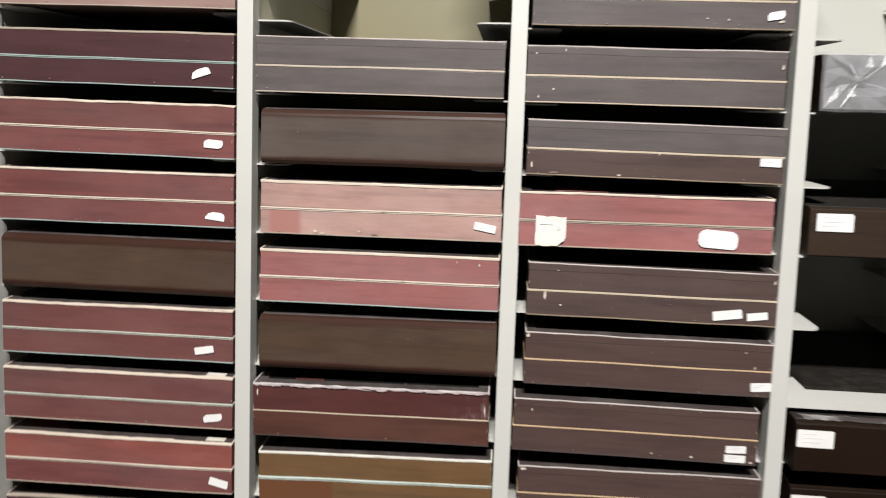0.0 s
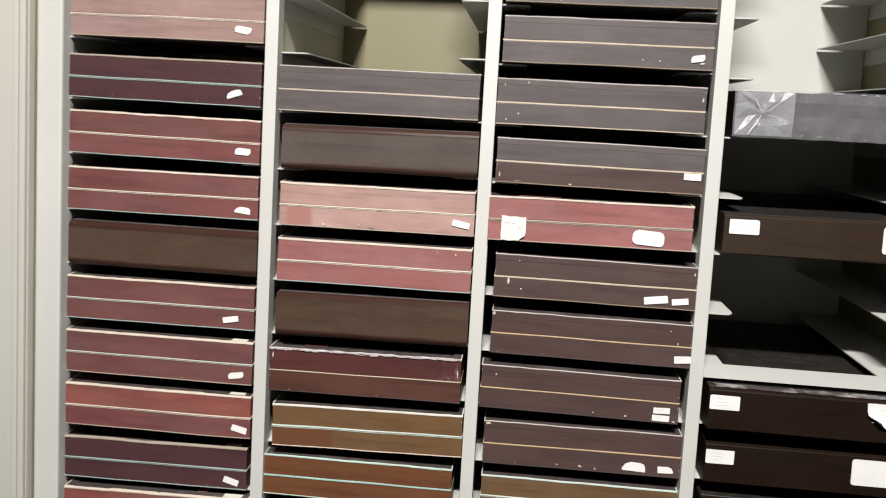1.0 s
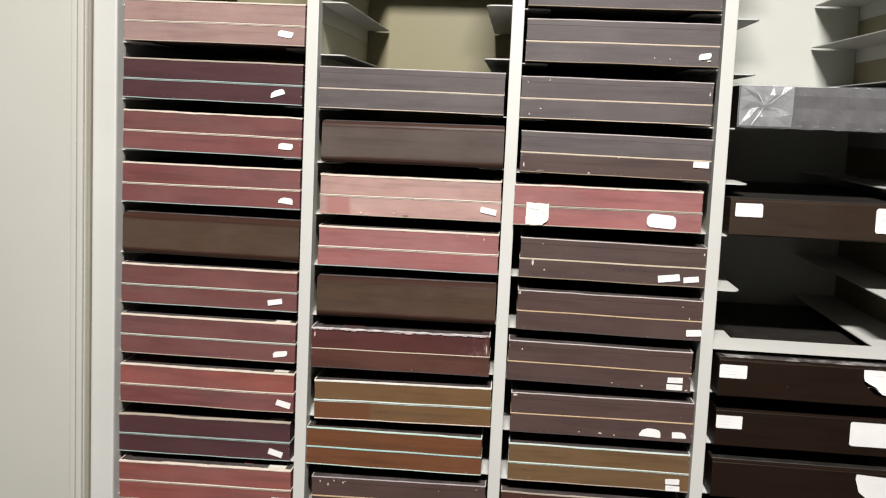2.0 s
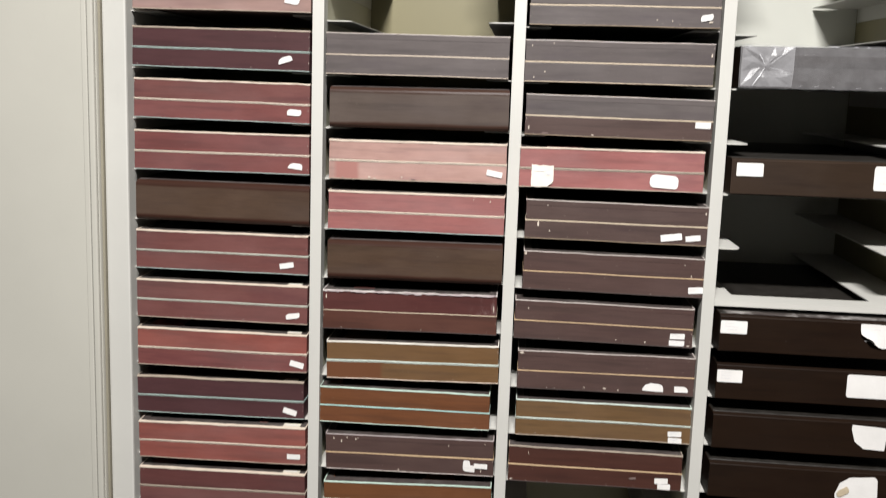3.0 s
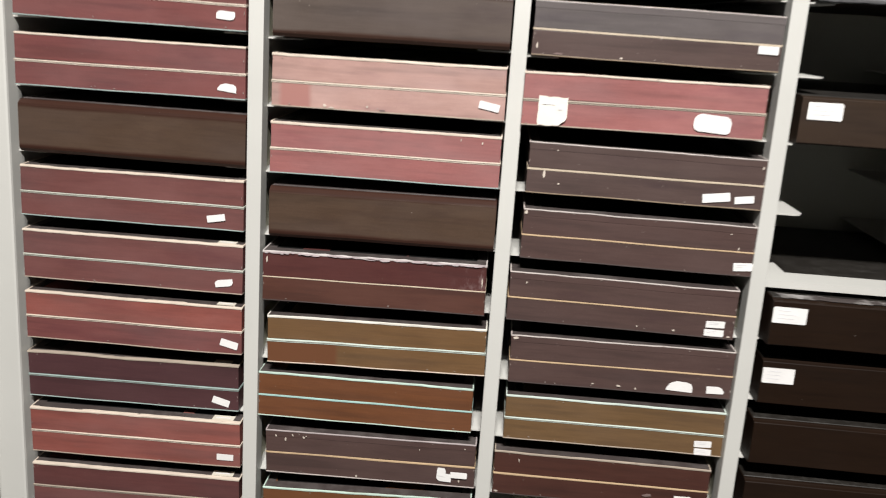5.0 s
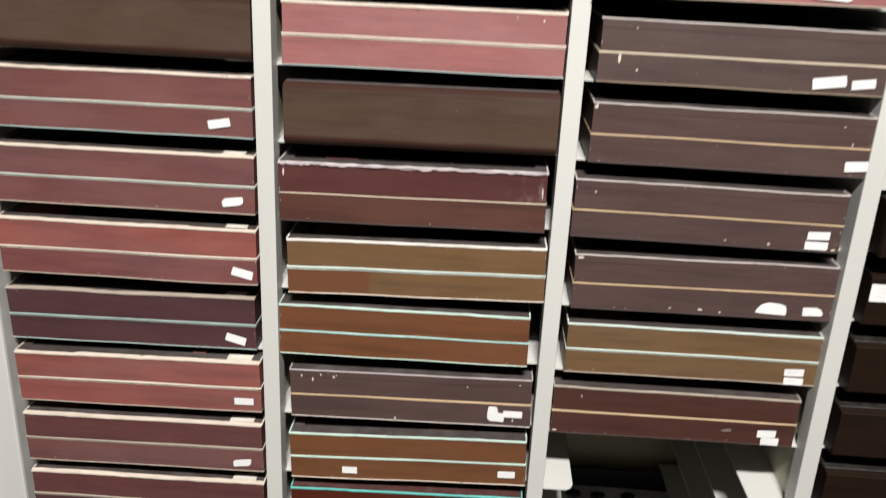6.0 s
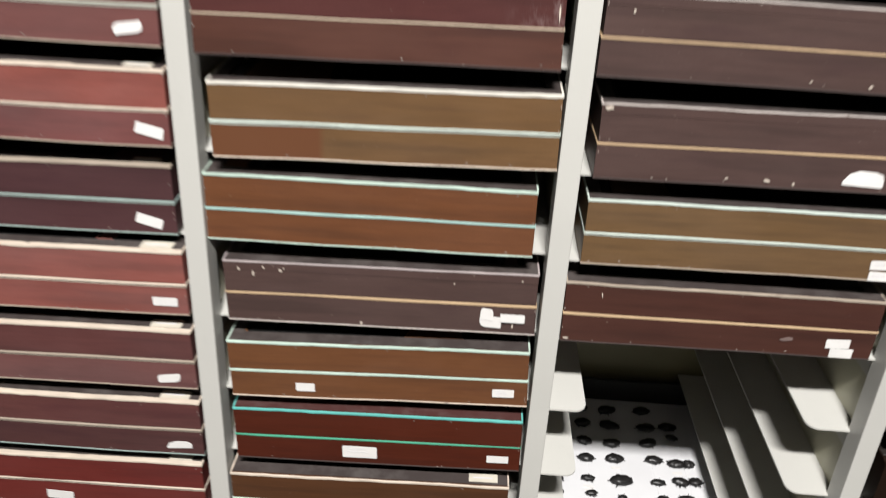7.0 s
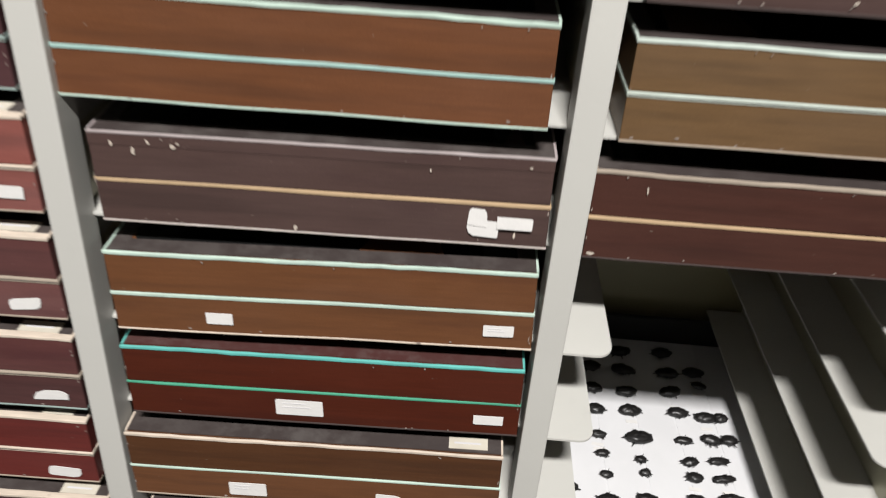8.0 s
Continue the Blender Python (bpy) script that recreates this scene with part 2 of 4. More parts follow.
CREAM = strip("cream_edging", (0.60, 0.51, 0.42))
CREAM_D = strip("soiled_edging", (0.36, 0.30, 0.24))
TEAL_G = strip("grey_teal_edging", (0.47, 0.475, 0.41))
TEAL = strip("teal_edging", (0.29, 0.37, 0.345))
TEAL_B = strip("bright_teal_edging", (0.11, 0.42, 0.38), wear=0.25)
TEAL_M = strip("green_teal_edging", (0.07, 0.33, 0.21), wear=0.25)
TEAL_W = strip("pale_teal_edging", (0.46, 0.58, 0.50), wear=0.25)
WHITE_T = strip("white_teal_edging", (0.52, 0.59, 0.53), wear=0.25)
TEAL_S = strip("sky_teal_edging", (0.33, 0.50, 0.46), wear=0.2)
ORANGE = strip("orange_edging", (0.46, 0.325, 0.195), wear=0.35)
WHITE_E = strip("white_edging", (0.66, 0.63, 0.56), wear=0.25)
TAN = strip("tan_edging", (0.47, 0.385, 0.285))
TAN_D = strip("dull_tan_edging", (0.22, 0.165, 0.11))
PALE_TAN = strip("pale_tan_edging", (0.43, 0.36, 0.29))
GREY_E = strip("grey_edging", (0.46, 0.41, 0.38), wear=0.7)
VIOLET_E = strip("pale_violet_edging", (0.36, 0.31, 0.305), wear=0.3)
TORN_E = strip("torn_board_edge", (0.50, 0.46, 0.44), (0.20, 0.13, 0.13), 0.8)
DARK_E = strip("dark_edging", (0.05, 0.035, 0.032))


# ---------------------------------------------------------------- mesh helpers
def part(name, bm, material, parent=None, label="", smooth=False):
    me = bpy.data.meshes.new(name)
    bmesh.ops.recalc_face_normals(bm, faces=bm.faces[:])
    bm.to_mesh(me)
    bm.free()
    me.materials.append(material)
    if smooth:
        for p in me.polygons:
            p.use_smooth = True
    ob = new(name, me)
    if parent:
        ob.parent = parent
    if label:
        ob["label"] = label
    return ob


def block(bm, x0, x1, y0, y1, z0, z1, bevel=0.0, seg=1):
    r = bmesh.ops.create_cube(bm, size=1.0)
    vs = r["verts"]
    for v in vs:
        v.co = ((x0 + x1) / 2 + v.co.x * (x1 - x0), (y0 + y1) / 2 + v.co.y * (y1 - y0), (z0 + z1) / 2 + v.co.z * (z1 - z0))
    if bevel:
        es = list({e for v in vs for e in v.link_edges})
        bmesh.ops.bevel(bm, geom=es, offset=bevel, segments=seg, affect="EDGES", profile=0.6)
    return bm


def box_bm(*a, **k):
    return block(bmesh.new(), *a, **k)


def empty(name, m, label, category, group="", kind=""):
    ob = new(name)
    ob.empty_display_size = 0.05
    ob.matrix_world = m
    return tagged(ob, label, category, group, kind)


def jitter(bm, amount, scale, seed):
    for v in bm.verts:
        d = noise.noise_vector(Vector((v.co.x * scale + seed * 7.1, v.co.y * scale, v.co.z * scale + seed * 3.7)))
        v.co += d * amount


def slab(w, y0, y1, z0, z1, seed, bevel=0.0008, cuts=10):
    """A box side body, a little uneven along its length."""
    bm = bmesh.new()
    block(bm, -w / 2, w / 2, y0, y1, z0, z1)
    es = [e for e in bm.edges if abs(e.verts[0].co.x - e.verts[1].co.x) > w * 0.5]
    bmesh.ops.subdivide_edges(bm, edges=es, cuts=cuts)
    sharp = [e for e in bm.edges if len(e.link_faces) == 2 and e.calc_face_angle(0) > 0.5]
    bmesh.ops.bevel(bm, geom=sharp, offset=bevel, segments=2, affect="EDGES", profile=0.6)
    jitter(bm, 0.0007, 14, seed)
    return bm


def sheet(w, h, seed, corner=0.0, curl=0.0, lift_edge="", rough_edge=0.0004, nx=8, nz=6, thick=0.0003):
    """A paper label in the xz plane, facing -y. corner: a cut or torn corner; curl: how far one corner stands off."""
    bm = bmesh.new()
    rnd = random.Random(seed)
    g = {}
    for i in range(nx + 1):
        for j in range(nz + 1):
            u, v = i / nx, j / nz
            x, z = (u - 0.5) * w, (v - 0.5) * h
            if i in (0, nx) or j in (0, nz):
                x += rnd.uniform(-1, 1) * rough_edge
                z += rnd.uniform(-1, 1) * rough_edge
            y = 0.0
            if corner:
                k = max(0.0, (1 - u) + (1 - v) - (2 - corner)) if "bl" in lift_edge else max(0.0, u + (1 - v) - (2 - corner)) if "br" in lift_edge else max(0.0, (1 - u) + v - (2 - corner)) if "tl" in lift_edge else max(0.0, u + v - (2 - corner))
                sx = 1 if "l" in lift_edge else -1
                sz = 1 if "b" in lift_edge else -1
                x += sx * k * w * 0.5
                z += sz * k * h * 0.5
            if curl:
                k = ((1 - u) if "l" in lift_edge else u) * ((1 - v) if "b" in lift_edge else v)
                y -= curl * k**2
                z += curl * 0.35 * k**2 * (1 if "b" in lift_edge else -1)
            g[i, j] = bm.verts.new((x, y, z))
    for i in range(nx):
        for j in range(nz):
            bm.faces.new((g[i, j], g[i + 1, j], g[i + 1, j + 1], g[i, j + 1]))
    e = bmesh.ops.extrude_face_region(bm, geom=bm.faces[:])
    for v in [q for q in e["geom"] if isinstance(q, bmesh.types.BMVert)]:
        v.co.y -= thick
    return bm


# ---------------------------------------------------------------- the plan
PITCH, LEVEL = 0.0748, 1.583           # spacing of the rails, and the rail under row 0
FRONT, BACK = 0.840, 1.225             # front faces of the posts, back wall
POSTS = (-0.2715, 0.0205, 0.3085, 0.6120)
RAIL_FRONT = 0.858
RISE = 0.093                           # the racks climb gently towards the back
BOX_W, BOX_D = 0.2630, 0.352
CENTRE = {"a": -0.4190, "b": -0.1218, "c": 0.1650, "d": 0.4630}
# how far each box sits off its nominal level at its two ends (mm), and its height (mm)
SEAT = {
    "a-1": (18, 15, 59), "a0": (9.1, 5.7, 58.7), "a1": (8.2, 4.4, 58.6), "a2": (5, 4, 59), "a3": (3.1, 1.6, 60.1), "a4": (2.1, 2.1, 60), "a5": (0.4, 0.4, 59.6),
    "a6": (-1.8, -0.4, 59.6), "a7": (-8, -4, 59.6), "a8": (-4, 0.7, 59.6), "a9": (-5.2, -0.4, 59.6), "a10": (-5, -0.8, 59.5), "a11": (-5, -0.8, 59.5), "a12": (-5, -0.8, 59.5),
    "b-1": (8, 9, 59), "b-2": (8, 9, 59), "b-3": (8, 9, 59), "b0": (4, 2.3, 59.2), "b1": (1.9, 2.5, 58.6), "b2": (0.9, 1, 58.2), "b3": (0.1, 0.1, 58.7), "b4": (-0.2, 1.6, 58.3), "b5": (-1.8, 1.3, 60), "b6": (-5, 0.6, 58.3),
    "b7": (-2.4, -0.1, 57), "b8": (-4.9, 0.4, 57.1), "b9": (-6.2, 3.6, 56.8), "b10": (-2.4, 4.7, 57), "b11": (-2.7, 4.7, 59),
    "c-2": (5, 3, 58.5), "c-1": (4, 2.4, 58.5), "c0": (-0.1, -1.8, 58.4), "c1": (-0.4, -3.6, 57.9), "c2": (-0.5, -0.4, 57.2), "c3": (-0.4, -2.7, 56.7), "c4": (-1.5, -3.1, 57.3),
    "c5": (-1, -3, 58), "c6": (-4.9, -2.7, 58.6), "c7": (-4.3, -2.6, 56), "c8": (-5, -3.8, 56.5),
    "d0": (-2, -2, 56.5), "d2": (-2, -2, 51.5), "d1": (-4, -4, 57), "d3": (-5, -5, 57), "d4": (-6, -6, 57),
}
LOOSE = {"a": (-3, 0, 59), "b": (0, 0, 59), "c": (-5, -5, 59), "d": (-2, -2, 53.5)}


def seat(col, k):
    return SEAT.get(col + str(k), LOOSE[col])


def seated(col, k, dx, y, yaw, w):
    zl, zr, h = seat(col, k)
    return pose(CENTRE[col] + dx, y, rail_z(k) + (zl + zr) / 2000 + 0.0002, 0, -math.degrees(math.atan((zr - zl) / 1000 / w)), yaw), h / 1000


def rail_z(k):
    return LEVEL - PITCH * k


def climb(bm, y0):
    """Slant a mesh so that it follows the climbing rails."""
    for v in bm.verts:
        v.co.z += RISE * (v.co.y - y0)
    return bm


def climbing(root):
    """Slant the parts of a seated thing that were built in its own frame."""
    flat = Matrix.Identity(4)
    for ob in root.children_recursive:
        if ob.matrix_basis == flat and (ob.parent is root or ob.parent.matrix_basis == flat):
            for v in ob.data.vertices:
                v.co.z += RISE * v.co.y
    return root


# ---------------------------------------------------------------- room
def room():
    x0, x1, y0, y1 = -2.2, 2.6, -2.9, 1.33
    for name, a in (("wall_north", (x0, x1, y1, y1 + 0.12, 0, CEIL)), ("wall_south", (x0, x1, y0 - 0.12, y0, 0, CEIL)),
                    ("wall_west", (x0 - 0.12, x0, y0, y1, 0, CEIL)), ("wall_east", (x1, x1 + 0.12, y0, y1, 0, CEIL))):
        tagged(part(name, box_bm(*a), WALL_M), "unseen enclosing wall, kept dark to limit fill light", "wall", kind="structure")
    tagged(part("floor", box_bm(x0, x1, y0, y1, -0.1, 0), FLOOR_M), "unseen enclosing floor, kept dark to limit fill light", "floor", kind="structure")
    tagged(part("ceiling", box_bm(x0, x1, y0, y1, CEIL, CEIL + 0.1), CEIL_M), "unseen enclosing ceiling, kept dim to limit fill light", "ceiling", kind="structure")
    lamp = empty("ceiling_light", pose(LAMP_X, LAMP_Y, CEIL), "white compact ceiling light fitting", "ceiling light")
    part("housing", box_bm(-LAMP_LEN / 2 - 0.03, LAMP_LEN / 2 + 0.03, -0.09, 0.09, -0.07, 0, bevel=0.006), STEEL, lamp)
    part("diffuser", box_bm(-LAMP_LEN / 2, LAMP_LEN / 2, -0.06, 0.06, -0.078, -0.070, bevel=0.002), PAPER, lamp)


# ---------------------------------------------------------------- cabinet
def rail_mesh(side, width):
    """An L-shaped sheet steel rail: flange with a rounded front corner, and a web down the panel. side: 1 on a panel to its left."""
    bm = bmesh.new()
    y0, y1, t = RAIL_FRONT, BACK - 0.006, 0.0016
    r = 0.011
    pts = [(0, y0)]
    for i in range(7):
        a = math.radians(-90 + 15 * i)
        pts.append((width - r + r * math.cos(a), y0 + r + r * math.sin(a)))
    pts += [(width, y1), (0, y1)]
    f = bm.faces.new([bm.verts.new((side * x, y, 0)) for x, y in pts])
    e = bmesh.ops.extrude_face_region(bm, geom=[f])
    for v in [g for g in e["geom"] if isinstance(g, bmesh.types.BMVert)]:
        v.co.z -= t
    # web, with a slanted front
    w = [(y0 + 0.004, -t), (y0 + 0.004, -0.018), (y0 + 0.012, -0.026), (y1, -0.026), (y1, -t)]
    f = bm.faces.new([bm.verts.new((0, y, z)) for y, z in w])
    e = bmesh.ops.extrude_face_region(bm, geom=[f])
    for v in [g for g in e["geom"] if isinstance(g, bmesh.types.BMVert)]:
        v.co.x += side * t
    climb(bm, y0)
    bmesh.ops.recalc_face_normals(bm, faces=bm.faces[:])
    me = bpy.data.meshes.new("rail")
    bm.to_mesh(me)
    bm.free()
    me.materials.append(STEEL)
    return me


def cabinet():
    cab = empty("specimen_cabinet", pose(0, 0, 0), "off-white enamelled steel cabinet with open racks of boxes", "cabinet")
    z0, z1 = 0.06, 2.36
    for x in POSTS[:3]:
        part("post", box_bm(x - 0.0087, x + 0.0087, FRONT, FRONT + 0.022, z0, z1, bevel=0.0012, seg=2), STEEL, cab)
        part("divider_panel", box_bm(x - 0.002, x + 0.002, FRONT + 0.022, BACK, z0, z1), STEEL_IN, cab)
    part("side_panel", box_bm(-0.571, -0.5675, FRONT + 0.03, BACK, z0, z1), STEEL_IN, cab)
    # olive instead of the left panel's enamel: its shade is in the colour
    part("side_panel", box_bm(0.632, 0.636, FRONT + 0.03, BACK, z0, z1), BACK_OLIVE, cab, "olive side panel, darkened for shade")
    part("jamb", box_bm(-0.601, -0.5640, FRONT, FRONT + 0.03, z0, z1, bevel=0.003, seg=2), STEEL, cab)
    part("jamb", box_bm(0.624, 0.664, FRONT, FRONT + 0.03, z0, z1, bevel=0.003, seg=2), STEEL, cab)
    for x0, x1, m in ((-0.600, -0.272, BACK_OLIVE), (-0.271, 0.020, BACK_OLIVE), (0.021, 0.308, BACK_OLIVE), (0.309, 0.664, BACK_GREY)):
        part("back_panel", box_bm(x0, x1, BACK, BACK + 0.004, z0, z1), m, cab, "yellowed olive back panel, darkened for shade" if m is BACK_OLIVE else "pale grey back panel")
    part("top_panel", box_bm(-0.601, 0.664, FRONT, BACK + 0.004, z1, z1 + 0.03, bevel=0.002), STEEL, cab)
    part("plinth", box_bm(-0.601, 0.664, FRONT + 0.01, BACK + 0.004, 0, z0, bevel=0.002), STEEL, cab)
    left, right, wide = rail_mesh(1, 0.043), rail_mesh(-1, 0.044), rail_mesh(-1, 0.080)
    bays = {"a": (-0.5675, -0.2735), "b": (-0.2695, 0.0185), "c": (0.0225, 0.3065), "d": (0.3105, 0.6320)}
    for k in range(-8, 18):
        for col, xs in bays.items():
            for me, x, z in zip((left, wide if col == "d" else right), xs, seat(col, k)):
                r = new("rail", me)
                r.parent, r.location = cab, (x, 0, rail_z(k) + z / 1000)
    # cross tie of the rack at one level, and an unseen plate added high in bay b to block lamp light
    z = rail_z(4) - 0.0056
    bm = box_bm(0.312, 0.631, 0.850, 0.884, z - 0.0016, z)
    block(bm, 0.312, 0.631, 0.8484, 0.850, z - 0.008, z)
    part("cross_tie", climb(bm, 0.850), STEEL, cab)
    part("shelf_plate", climb(box_bm(-0.268, 0.017, FRONT + 0.004, BACK - 0.01, rail_z(-6) + 0.0005, rail_z(-6) + 0.003), RAIL_FRONT), STEEL_IN, cab)
    return cab


def cabinet_door(cab):
    """The open door, folded back beside the rack, its inner face towards the room."""
    door = part("door", box_bm(-1.10, -0.6050, 0.828, 0.856, 0.07, 2.35, bevel=0.004, seg=3), DOOR_M, cab, "open enamelled steel door")
    part("folded_edge", box_bm(-0.6250, -0.6165, 0.8235, 0.8285, 0.075, 2.345, bevel=0.002, seg=3), DOOR_M, door)
    part("folded_edge", box_bm(-0.6145, -0.6055, 0.8215, 0.8285, 0.075, 2.345, bevel=0.0025, seg=3), DOOR_M, door)
    # dark strip standing for the shaded gap between door and jamb
    part("door_seal", box_bm(-0.6049, -0.6012, 0.836, 0.854, 0.075, 2.345), GAP_SHADE, door)


# ---------------------------------------------------------------- boxes
def insect_box(col, k, label, upper, lower, top, mid, low, dx=0.0, y=0.842, yaw=0.0, w=BOX_W, seed=0, labels=(), top_label="", lid=TOP_DARK, mid_h=0.0021, worn=0.0004, top_h=0.0024):
    """A two-part paper-covered box: base tray, lid, and three lines of edging."""
    m, h = seated(col, k, dx, y, yaw, w)
    root = empty("specimen_box", m, label, "storage box", "boxes in the rack")
    d, split = BOX_D, h * 0.475
    part("base", slab(w, 0, d, 0.0006, split - mid_h / 2, seed), lower, root)
    lid_ob = part("lid", slab(w - 0.0006, 0.0002, d, split + mid_h / 2, h - 0.0012, seed + 31), upper, root)
    bm = slab(w + 0.0007, -0.0006, d, split - mid_h / 2, split + mid_h / 2, seed, 0.0004)
    part("middle_edging", bm, mid, root)
    if mid_h > 0.0025:
        part("seam", slab(w + 0.0004, -0.0009, 0.001, split - 0.00025, split + 0.00025, seed, 0.0001), SEAM, root, "dark seam between lid and base")
    # top edging folds over the front arris on to the lid's rim
    bm = slab(w + 0.0004, -0.0005, 0.0048 if col == "a" else 0.0013, h - top_h, h, seed + 31, 0.0006, 24)
    if worn:
        jitter(bm, worn, 160, seed)
    for x0, x1 in ((-w / 2 - 0.0002, -w / 2 + 0.0012), (w / 2 - 0.0012, w / 2 + 0.0002)):
        block(bm, x0, x1, 0.0021, d, h - 0.0018, h + 0.0001)
    part("top_edging", bm, top, root)
    if upper in (GREY, DARK, DARK_B):
        part("lid_lip", slab(w - 0.0002, -0.00005, 0.004, h - 0.0085, h - top_h, seed + 31, 0.0004), upper, root)
    part("bottom_edging", slab(w + 0.0003, -0.0004, 0.006, 0, 0.0012, seed, 0.0003), low, root)
    # rim and sunk glass pane of the lid; the pane's near-black also stands for shade further in
    bm = bmesh.new()
    for a in ((-w / 2 + 0.001, w / 2 - 0.001, 0.003, 0.015), (-w / 2 + 0.001, w / 2 - 0.001, d - 0.012, d - 0.001), (-w / 2 + 0.001, -w / 2 + 0.012, 0.015, d - 0.012), (w / 2 - 0.012, w / 2 - 0.001, 0.015, d - 0.012)):
        block(bm, *a, h - 0.0016, h - 0.0003)
    part("lid_rim", bm, lid, root)
    part("lid_pane", box_bm(-w / 2 + 0.012, w / 2 - 0.012, 0.015, d - 0.012, h - 0.0016, h - 0.0010), TOP_GLASS, root)
    for n, (x0, x1, zc, lw_h, style) in enumerate(labels):
        paper_label(root, (x0 + x1) / 2 - CENTRE[col] - dx, zc, x1 - x0, lw_h, style, seed * 10 + n)
    rnd = random.Random(seed * 7 + 1)
    for i in range(9):
        u = rnd.random()
        if i < 4:
            x, z, cw, ch = rnd.uniform(-0.48, 0.48) * w, rnd.uniform(0.0016, 0.0042), rnd.uniform(0.0009, 0.0026), rnd.uniform(0.0006, 0.0014)
        elif i < 7:
            x, z, cw, ch = (1 if u < 0.65 else -1) * (w / 2 - rnd.uniform(0.0006, 0.0022)), rnd.uniform(0.05, 0.95) * h, rnd.uniform(0.0005, 0.0010), rnd.uniform(0.0012, 0.0045)
        else:
            x, z, cw, ch = rnd.uniform(-0.48, 0.48) * w, h - top_h - rnd.uniform(0.0006, 0.0022), rnd.uniform(0.0006, 0.0018), rnd.uniform(0.0006, 0.0013)
        chip(root, x, z, cw, ch, seed * 31 + i, rnd.uniform(-20, 20), SPECK)
    if top_label:
        m, lx, lw, ld = {"r": (PAPER_OLD, w / 2 - 0.024, 0.027, 0.010), "rs": (PAPER_OLD, w / 2 - 0.022, 0.022, 0.009), "w": (PAPER, w / 2 - 0.026, 0.026, 0.009)}[top_label]
        lo = part("top_label", box_bm(lx - lw / 2, lx + lw / 2, 0.0050, 0.0050 + ld, h - 0.0004, h + 0.0002), m, root, "aged paper label on the lid")
        part("written_line", box_bm(lx - lw * 0.36, lx + lw * 0.33, 0.009, 0.0105, h + 0.0002, h + 0.0004), INK, lo)
    return climbing(root)


def outline(w, h, seed, cuts, rough):
    """A flat piece of paper with its corners cut or torn by the given shares (bl, br, tr, tl)."""
    rnd = random.Random(seed)
    bl, br, tr, tl = cuts
    p = []
    for (x, z), c, (dx, dz), (ex, ez) in (((-1, -1), bl, (0, 1), (1, 0)), ((1, -1), br, (-1, 0), (0, 1)), ((1, 1), tr, (0, -1), (-1, 0)), ((-1, 1), tl, (1, 0), (0, -1))):
        for s_ in (0.0, 0.5, 1.0):
            a = c * 2 * (1 - s_) ** 1.6
            b = c * 2 * s_**1.6
            p.append(((x + dx * a * (0.5 if dx else 1) + ex * b * (0.5 if ex else 1)) * w / 2, (z + dz * a + ez * b) * h / 2))
    bm = bmesh.new()
    vs = [bm.verts.new((x + rnd.uniform(-1, 1) * rough, 0, z + rnd.uniform(-1, 1) * rough)) for x, z in p]
    f = bm.faces.new(vs)
    e = bmesh.ops.extrude_face_region(bm, geom=[f])
    for v in [g for g in e["geom"] if isinstance(g, bmesh.types.BMVert)]:
        v.co.y -= 0.0004
    bmesh.ops.triangulate(bm, faces=[g for g in bm.faces if len(g.verts) > 4])
    return bm


TORN = ((0.05, 0.05, 0.45, 0.75), (0.05, 0.10, 0.70, 0.10), (0.10, 0.45, 0.10, 0.40), (0.55, 0.05, 0.15, 0.05))


def paper_label(root, x, z, w, h, style, seed):
    """style: plain, torn, curled, flag, tongue, round, card or written, with a tilt in degrees after a colon."""
    kind, _, tilt = style.partition(":")
    tilt = float(tilt or 0)
    rnd = random.Random(seed)
    if kind == "curled":
        bm = sheet(w, h, seed, 0.55, 0.010, "bl", 0.0003)
    elif kind == "torn":
        bm = outline(w, h, seed, TORN[seed % 4], 0.0003)
    elif kind == "flag":
        bm = outline(w, h, seed, (0.80, 0.08, 0.16, 0.06), 0.0003)
    elif kind == "tongue":
        bm = outline(w, h, seed, (0.12, 0.14, 0.14, 0.72), 0.0003)
    elif kind == "round":
        bm = outline(w, h, seed, (0.28, 0.22, 0.30, 0.34), 0.0002)
    else:
        bm = outline(w, h, seed, [rnd.uniform(0.03, 0.12) for _ in range(4)], 0.0002)
    ob = part("label", bm, PAPER, root, "white paper label")
    ob.matrix_local = pose(x, -0.0009, z, 0, -tilt, 0)
    if kind in ("card", "curled", "written"):
        rows = 3 if h > 0.018 else 2
        for i in range(rows):
            lw = w * rnd.uniform(0.35, 0.62)
            zz = h * (0.28 - 0.24 * i)
            part("written_line", box_bm(-w * 0.36, -w * 0.36 + lw, -0.0006, -0.0003, zz - 0.0003, zz + 0.0003), INK, ob)
    return ob


